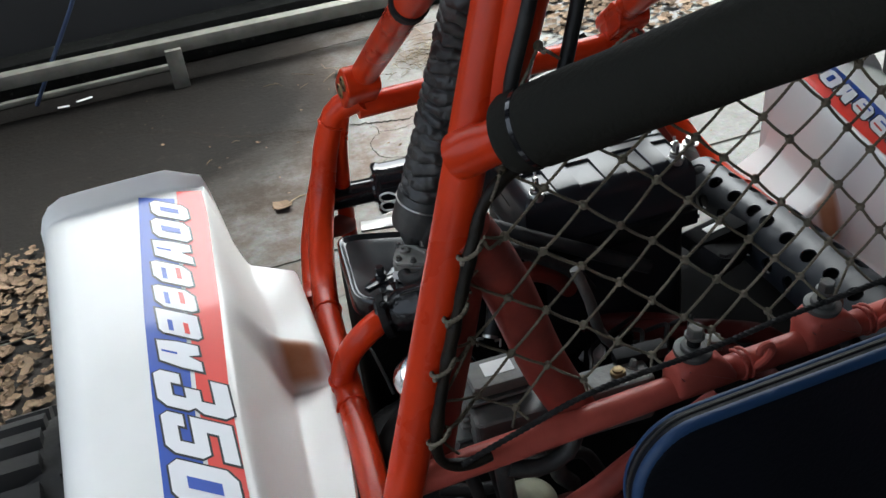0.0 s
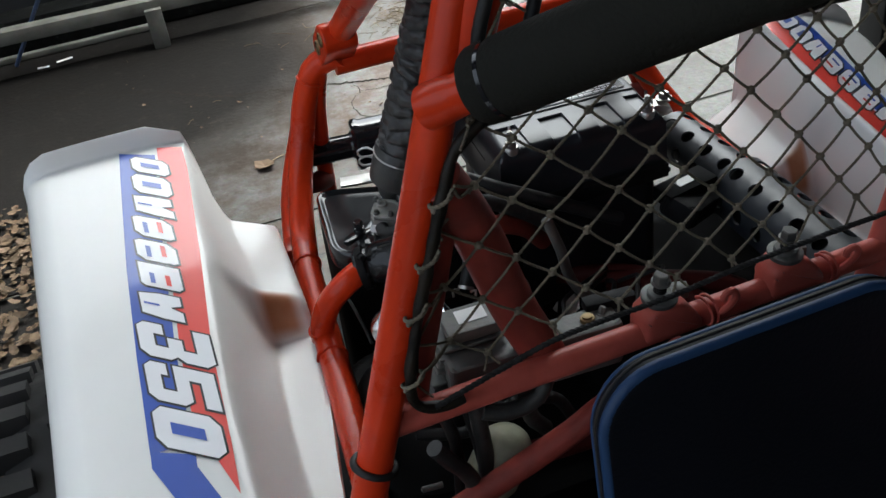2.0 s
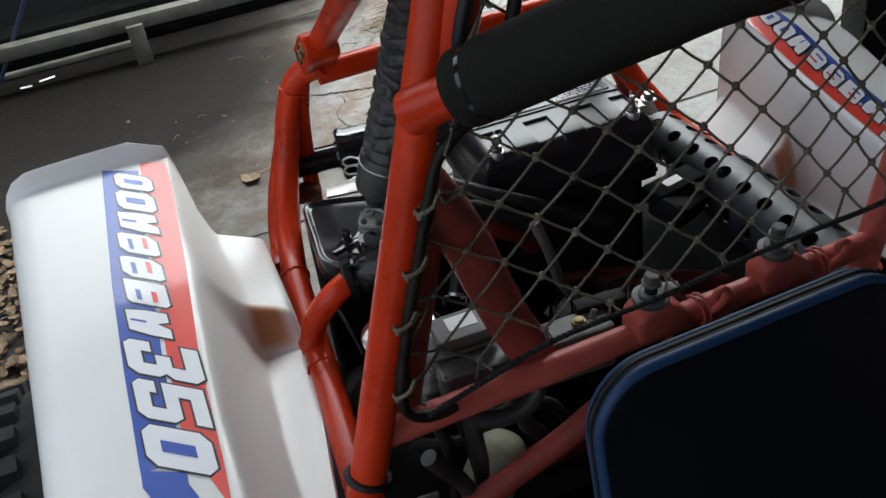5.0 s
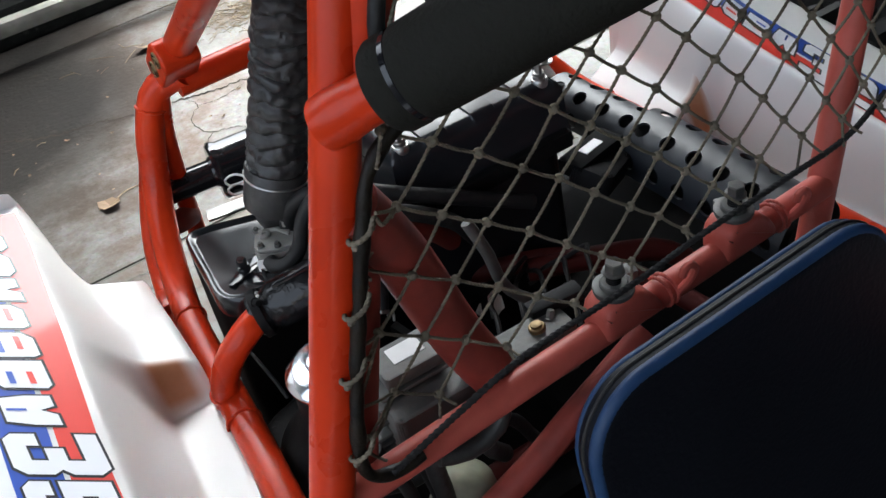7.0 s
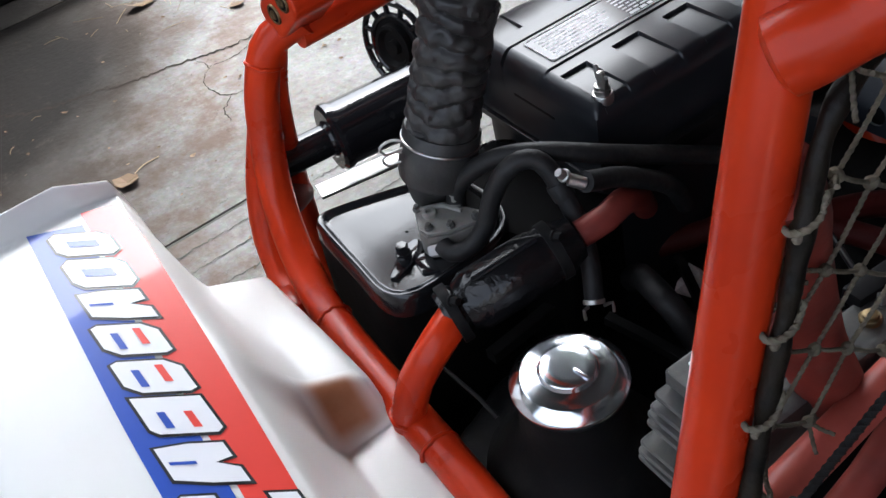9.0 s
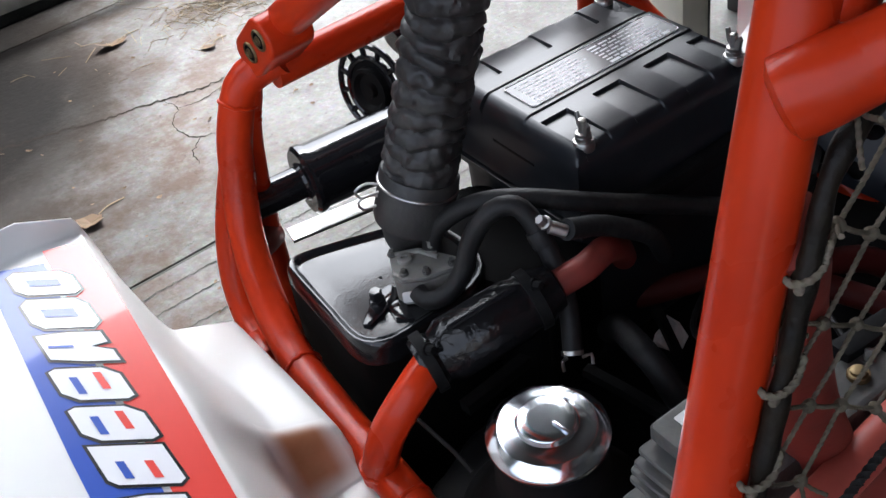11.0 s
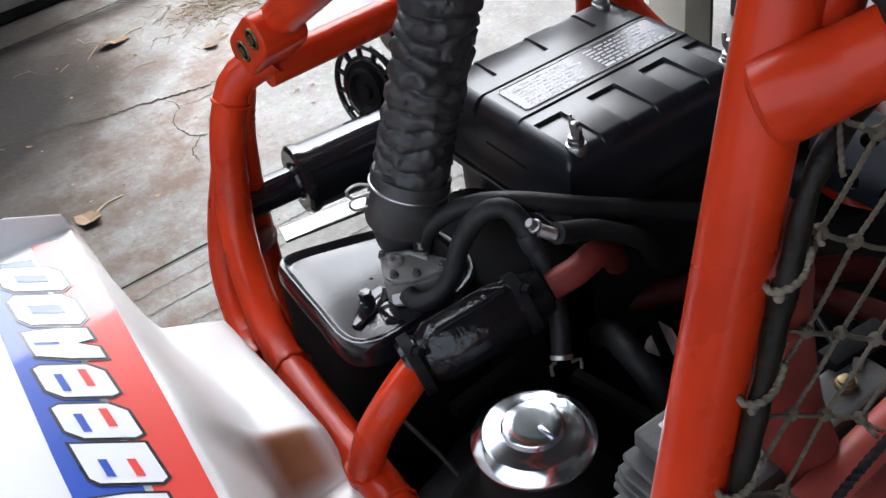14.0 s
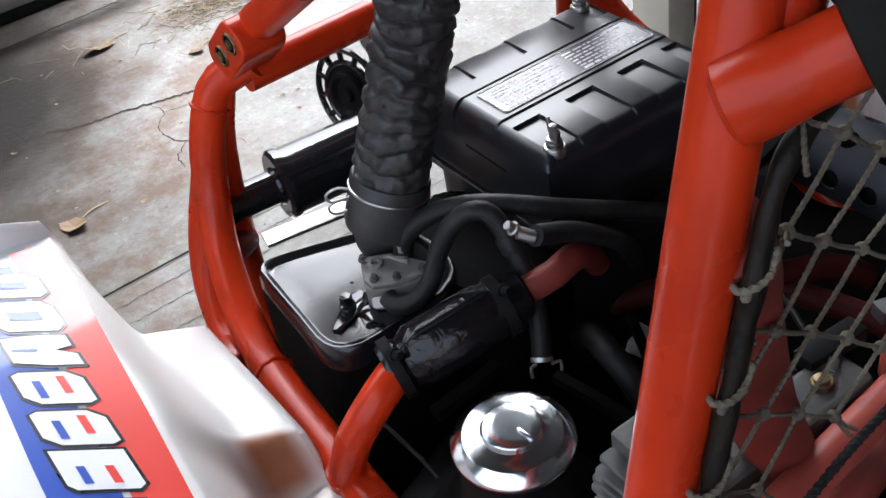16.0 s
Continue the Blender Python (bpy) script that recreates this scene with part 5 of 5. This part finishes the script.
# fuel tank with a polished cap
tank = part("fuel_tank", prism(rounded(0.15, 0.15, 0.05, 8), -0.2, 0.0, pose(0.235, 0.815, 0.462, 0, 0, 20), 0.018, 4), BLACKMETAL, buggy, "black fuel tank")
part("tank_neck", lathe([(0.09, -0.16), (0.075, -0.085), (0.055, -0.06), (0.043, -0.045), (0.0405, -0.01), (0.0395, 0.006)], (0.2335, 0.7751, 0.563), (0, 0, 1), 40), BLACKMETAL, tank)
cap = part("fuel_cap", lathe([(0.0397, -0.0104), (0.0422, -0.0086), (0.0438, -0.004), (0.0442, -0.001), (0.0437, 0.0004), (0.0358, 0.0072), (0.0352, 0.0076), (0.0344, 0.0078), (0.029, 0.0085), (0.0232, 0.0093), (0.0222, 0.0096), (0.0215, 0.0114), (0.021, 0.0131), (0.0204, 0.0138), (0.0196, 0.0141), (0.012, 0.01422), (0.0009, 0.0143)], (0.2335, 0.7751, 0.573), (0, 0, 1), 96), CHROME, tank, "polished metal fuel cap with a raised centre")
part("cap_rib", box((0.2347, 0.7615, 0.5882), (0.0145, 0.0024, 0.0022), 0.0008, (0, 0, -86)), CHROME, cap)
part("tank_strap", sweep([(0.3225, 0.836, 0.52), (0.331, 0.802, 0.516), (0.342, 0.74, 0.51)], 0.006, 4), SHADEBLACK, tank)
part("control_rod", sweep([(0.186, 0.9, 0.536), (0.189, 0.886, 0.534), (0.1925, 0.84, 0.528), (0.194, 0.822, 0.52)], 0.002, 8), FRAMEBLACK, buggy, "thin dark control rod")
part("black_hose", pipe([(0.40, 0.89, 0.47), (0.388, 0.865, 0.5), (0.372, 0.823, 0.516), (0.371, 0.80, 0.506), (0.382, 0.78, 0.46)], 0.0115, 14), RUBBER, buggy)

# parts in the dark between tank and gearbox, and a stand-in for bright floor
def crumpled(outline, lift, seed):
    """A small crumpled sheet: a fan of rings with folds."""
    n, v, fc = len(outline), [], []
    c = sum((Vector(p) for p in outline), Vector()) / n
    for s in (1.0, 0.75, 0.5, 0.25, 0.02):
        for p in outline:
            q = c + (Vector(p) - c) * s
            v.append(tuple(q + Vector((0, 0, lift * noise.noise(q * 90 + Vector((seed, 0, 0)))))))
    for i in range(4):
        for k in range(n):
            fc.append((i * n + k, i * n + (k + 1) % n, (i + 1) * n + (k + 1) % n, (i + 1) * n + k))
    return v, fc


# white sheet added in place of the bright floor seen through the gap
part("floor_glimpse", crumpled([(0.43, 0.868, 0.45), (0.438, 0.872, 0.45), (0.449, 0.875, 0.45), (0.463, 0.881, 0.451), (0.466, 0.868, 0.45), (0.458, 0.85, 0.45), (0.45, 0.846, 0.449), (0.441, 0.843, 0.449), (0.431, 0.848, 0.45), (0.428, 0.858, 0.45)], 0.006, 3), PAPER, buggy, "white sheet standing in for bright floor seen through the gap", smooth=False)
part("thin_bracket", sweep([(0.452, 0.884, 0.462), (0.444, 0.868, 0.464), (0.424, 0.83, 0.462)], 0.0058, 4), BLACKMETAL, buggy)
part("lower_rail", sweep([(0.25, 0.912, 0.47), (0.284, 0.914, 0.47), (0.36, 0.92, 0.47), (0.4, 0.924, 0.468)], 0.008, 4), FRAMEBLACK, buggy)

# muffler, drive disc and linkage
MUF, MUX = Vector((0.281, 1.188, 0.558)), Vector((1, -0.12, 0.0)).normalized()
muf = part("muffler", lathe([(0.012, -0.003), (0.033, -0.003), (0.0365, 0.0), (0.0368, 0.006), (0.0348, 0.0095), (0.0348, 0.19), (0.02, 0.2)], MUF, MUX, 36), BLACKGLOSS, buggy, "glossy black cylindrical muffler")
part("tail_pipe", lathe([(0.0175, 0), (0.0175, 0.072)], MUF - MUX * 0.07, MUX, 24), BLACKGLOSS, muf)
part("muffler_weld", lathe([(0.019, 0), (0.0205, 0.003), (0.018, 0.006)], MUF - MUX * 0.006, MUX, 20), BLACKGLOSS, muf)
DC = Vector((0.42, 1.268, 0.563))
disc = part("drive_disc", lathe([(0.001, 0.008), (0.008, 0.008), (0.009, 0.002), (0.018, 0.002), (0.022, 0.008), (0.026, 0.008), (0.027, 0.0), (0.034, 0.0), (0.034, -0.004), (0.012, -0.006)], DC, (-0.95, -0.2, 0.15), 40), BLACKMETAL, buggy, "black slotted drive disc")
dd = Vector((-0.95, -0.2, 0.15)).normalized()
ds = dd.orthogonal().normalized()
du = dd.cross(ds)
for rr in (0.036, 0.05):
    ringp = [DC + (ds * math.cos(a) + du * math.sin(a)) * rr for a in [2 * math.pi * k / 40 for k in range(41)]]
    part("disc_rim", sweep(ringp, 0.0036, 8), BLACKGLOSS, disc)
for k in range(12):
    a = 2 * math.pi * k / 12
    e = ds * math.cos(a) + du * math.sin(a)
    part("disc_spoke", sweep([DC + e * 0.035, DC + e * 0.05], 0.0034, 8), BLACKGLOSS, disc)
part("tail_tube", sweep([(0.41, 1.185, 0.655), (0.52, 1.19, 0.68), (0.6, 1.19, 0.695)], 0.016, 18), BLACKGLOSS, buggy)
part("bracket_plate", box((0.305, 1.185, 0.5), (0.11, 0.024, 0.004), 0.001, (0, 0, -12)), STEEL, buggy, "bright metal plate")
part("return_spring", sweep([Vector((0.60 + 0.055 * k / 160, 1.09 - 0.075 * k / 160, 0.665)) + Vector((0, 0.0045 * math.cos(k * 0.9), 0.0045 * math.sin(k * 0.9))) for k in range(161)], 0.0011, 6), CAST, buggy, "thin dull return spring")


# perforated guard over the exhaust
def guard_geo(centre_path, radius, cols, rows, hole):
    """A half-round shell with real holes, along a straight line."""
    a, b = map(Vector, centre_path)
    ax = (b - a).normalized()
    side = ax.cross(Vector((0, 0, 1))).normalized()
    up = side.cross(ax)
    ln = (b - a).length

    def at(u, v, r=radius):
        ang = radians(-15 + 210 * v)
        return tuple(a + ax * (ln * u) + (side * math.cos(ang) + up * math.sin(ang)) * r)

    verts, faces = [], []
    n = 12
    for i in range(cols):
        for j in range(rows):
            u0, u1, v0, v1 = i / cols, (i + 1) / cols, j / rows, (j + 1) / rows
            cu, cv, hu, hv = (u0 + u1) / 2, (v0 + v1) / 2, (u1 - u0) / 2, (v1 - v0) / 2
            o = len(verts)
            hr = hole if (i + j) % 2 else hole * 0.98
            for k in range(n):
                t = 2 * math.pi * (k + 0.5) / n
                c, s = math.cos(t), math.sin(t)
                m = max(abs(c), abs(s))
                verts.append(at(cu + hu * c / m, cv + hv * s / m))
            arc = radius * radians(210) * (v1 - v0) / 2
            lin = ln * (u1 - u0) / 2
            for k in range(n):
                t = 2 * math.pi * (k + 0.5) / n
                verts.append(at(cu + hu * hr / lin * math.cos(t), cv + hv * hr / arc * math.sin(t)))
            for k in range(n):
                t = 2 * math.pi * (k + 0.5) / n
                verts.append(at(cu + hu * hr / lin * math.cos(t), cv + hv * hr / arc * math.sin(t), radius - 0.003))
            for k in range(n):
                q = (k + 1) % n
                faces.append((o + k, o + q, o + n + q, o + n + k))
                faces.append((o + n + k, o + n + q, o + 2 * n + q, o + 2 * n + k))
    bm = bmesh.new()
    vs = [bm.verts.new(v) for v in verts]
    for f in faces:
        bm.faces.new([vs[k] for k in f])
    bmesh.ops.remove_doubles(bm, verts=bm.verts, dist=1e-5)
    bmesh.ops.recalc_face_normals(bm, faces=bm.faces)
    return bm


for p, q, r, c in (((0.693, 1.045, 0.526), (0.702, 0.885, 0.527), 0.0335, 4), ((0.704, 0.895, 0.519), (0.71, 0.655, 0.515), 0.0455, 6)):
    g = part("exhaust_guard", guard_geo((p, q), r, c, 4, 0.0098), GUARD, buggy, "black perforated exhaust guard")
    part("exhaust_pipe", sweep([p, q], r * 0.72, 20), BLACKMETAL, g)
part("exhaust_joint", join(lathe([(0.02, -0.02), (0.026, -0.015), (0.026, 0.0), (0.019, 0.005), (0.019, 0.03)], (0.685, 1.075, 0.535), (-0.2, -1, -0.2), 20), bolt((0.67, 1.07, 0.565), (0, 0, 1)), bolt((0.7, 1.08, 0.562), (0, 0, 1))), STEEL, buggy, "steel exhaust joint with bolts")

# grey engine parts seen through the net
block = part("engine_block", prism(rounded(0.53, 0.46, 0.05), -0.24, 0, pose(0.46, 0.87, 0.40, 0, 0, 0), 0.02), SHADEBLACK, buggy, "black engine block")
rad = part("coil_housing", prism(rounded(0.054, 0.037, 0.003), -0.012, 0, pose(0.266, 0.6645, 0.653, 0, 0, -2), 0.0016), CAST, buggy, "grey finned metal housing with a white label")
part("white_label", prism(rounded(0.028, 0.0185, 0.001), 0, 0.0006, pose(0.267, 0.6675, 0.6531, 0, 0, -2)), PAPER, rad, "blank white label", smooth=False)
part("fin_core", box((0.272, 0.6645, 0.608), (0.03, 0.028, 0.075), 0.002, (0, 0, -2)), CAST, rad)
for k, (z, w, d) in enumerate([(0.6345, 0.064, 0.04), (0.6265, 0.068, 0.041), (0.619, 0.07, 0.042), (0.6115, 0.071, 0.042), (0.5985, 0.078, 0.042), (0.591, 0.08, 0.043), (0.5835, 0.08, 0.043), (0.575, 0.074, 0.042)]):
    part("fin", prism(rounded(w, d, 0.003, 2), 0, 0.0034, pose(0.294 - w / 2, 0.6645, z, 0, 0.8 * (k % 3 - 1), -2 + 1.5 * math.sin(k * 1.7)), 0.0009, 1), CAST, rad)
case = part("gear_case", prism(rounded(0.17, 0.034, 0.006), -0.05, 0, pose(0.315, 0.636, 0.631, 0, 0, -2), 0.004), CAST, buggy, "grey cast gear case with a brass plug")
part("brass_plug", join(lathe([(0.0072, 0), (0.0072, 0.004), (0.0064, 0.0047), (0.005, 0.0047), (0.005, 0.0066), (0.0042, 0.007), (0.0004, 0.007)], (0.3705, 0.634, 0.63), (0, 0.1, 1), 16)), BRASS, case, "brass plug")
part("spark_lead", bolt((0.386, 0.638, 0.628), (0.4, 0.2, 1), 0.0036, 0.006, 0.0055), CAST, case)
part("terminal_block", box((0.4, 0.65, 0.632), (0.05, 0.016, 0.012), 0.002, (0, 0, -6)), BLACKMETAL, case)
part("grey_cable", pipe([(0.372, 0.725, 0.69), (0.3818, 0.7158, 0.6541), (0.3883, 0.7189, 0.6246), (0.3988, 0.7212, 0.5981), (0.4158, 0.7166, 0.5791), (0.4426, 0.7193, 0.5603)], 0.0055, 12), CAST, buggy, "grey sheathed cable")
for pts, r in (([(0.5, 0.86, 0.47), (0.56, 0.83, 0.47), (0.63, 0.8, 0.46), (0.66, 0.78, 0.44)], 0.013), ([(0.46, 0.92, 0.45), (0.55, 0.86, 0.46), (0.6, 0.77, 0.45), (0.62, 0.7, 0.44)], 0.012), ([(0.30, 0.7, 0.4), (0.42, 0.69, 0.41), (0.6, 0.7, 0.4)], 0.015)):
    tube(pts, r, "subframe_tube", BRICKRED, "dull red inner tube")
for k in range(5):
    part("wire", pipe([(0.38 + 0.03 * k, 0.72, 0.5), (0.4 + 0.035 * k, 0.76 + 0.01 * k, 0.53 - 0.006 * k), (0.43 + 0.03 * k, 0.82, 0.5), (0.5, 0.86, 0.49 - 0.01 * k)], 0.0028, 8), RUBBER, buggy)
part("coil_cover", prism(rounded(0.07, 0.05, 0.012), 0, 0.03, pose(0.62, 0.88, 0.52, 15, 10, 30), 0.006), BLACKMETAL, buggy, "black coil cover")
ctl = part("control_box", box((0.625, 0.892, 0.548), (0.075, 0.035, 0.02), 0.003, (0, 0, 12)), SHADEBLACK, buggy, "black control box with a small white sticker")
part("sticker", box((0.625, 0.892, 0.5585), (0.028, 0.013, 0.001), 0, (0, 0, 12)), PAPER, ctl, "small white sticker", smooth=False)

# clutter under the cross tube
part("reservoir", lathe([(0.008, -0.07), (0.024, -0.065), (0.029, -0.05), (0.0295, -0.012), (0.027, 0.0), (0.021, 0.009), (0.012, 0.0135), (0.002, 0.0145)], (0.284, 0.648, 0.49), (0.45, -0.1, 1), 24), RESIN, buggy, "dirty cream plastic reservoir bottle")
tube([(0.46, 0.607, 0.586), (0.36, 0.602, 0.542), (0.335, 0.6, 0.53), (0.272, 0.6, 0.503), (0.211, 0.6, 0.478), (0.15, 0.6, 0.45)], 0.0125, "seat_rail", SHADEDRED, "dull red lower tube")
for pts in ([(0.25, 0.63, 0.6), (0.252, 0.632, 0.55), (0.255, 0.635, 0.5), (0.25, 0.63, 0.42)], [(0.3, 0.64, 0.6), (0.305, 0.64, 0.56), (0.31, 0.645, 0.52), (0.33, 0.66, 0.48)], [(0.255, 0.625, 0.57), (0.28, 0.62, 0.563), (0.31, 0.62, 0.57), (0.33, 0.63, 0.6)], [(0.2, 0.61, 0.56), (0.215, 0.612, 0.53), (0.232, 0.61, 0.5), (0.225, 0.605, 0.45)]):
    part("rubber_hose", pipe(pts, 0.0085, 12), HOSE, buggy)
part("cable_nipple", join(lathe([(0.003, 0), (0.003, 0.02), (0.001, 0.021)], (0.2, 0.6, 0.52), (-1, 0, 0.1), 10)), CAST, buggy)
loop = [Vector((0.139, 0.577, 0.6)) + Vector((0.0176 * math.cos(a), 0.0176 * math.sin(a), -0.0085 * math.cos(a) - 0.002 * math.sin(a))) for a in [2 * math.pi * k / 32 for k in range(33)]]
part("black_clamp", sweep(loop, 0.0036, 10), RUBBER, buggy, "black strap round the roll bar foot")
for pts in ([(0.21, 0.64, 0.6), (0.225, 0.63, 0.54), (0.22, 0.62, 0.46), (0.2, 0.6, 0.36)], [(0.24, 0.65, 0.6), (0.25, 0.64, 0.52), (0.26, 0.65, 0.42)], [(0.26, 0.66, 0.55), (0.29, 0.655, 0.53), (0.34, 0.66, 0.52), (0.37, 0.67, 0.46)], [(0.2, 0.69, 0.5), (0.26, 0.68, 0.49), (0.33, 0.7, 0.5)]):
    part("black_cable", pipe(pts, 0.0065, 10), RUBBER, buggy)
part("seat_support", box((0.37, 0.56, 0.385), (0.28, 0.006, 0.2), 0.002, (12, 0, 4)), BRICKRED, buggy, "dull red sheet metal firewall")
part("floor_pan", box((0.455, 0.85, 0.2), (0.66, 0.9, 0.01), 0.003), BLACKMETAL, buggy, "black metal belly pan")
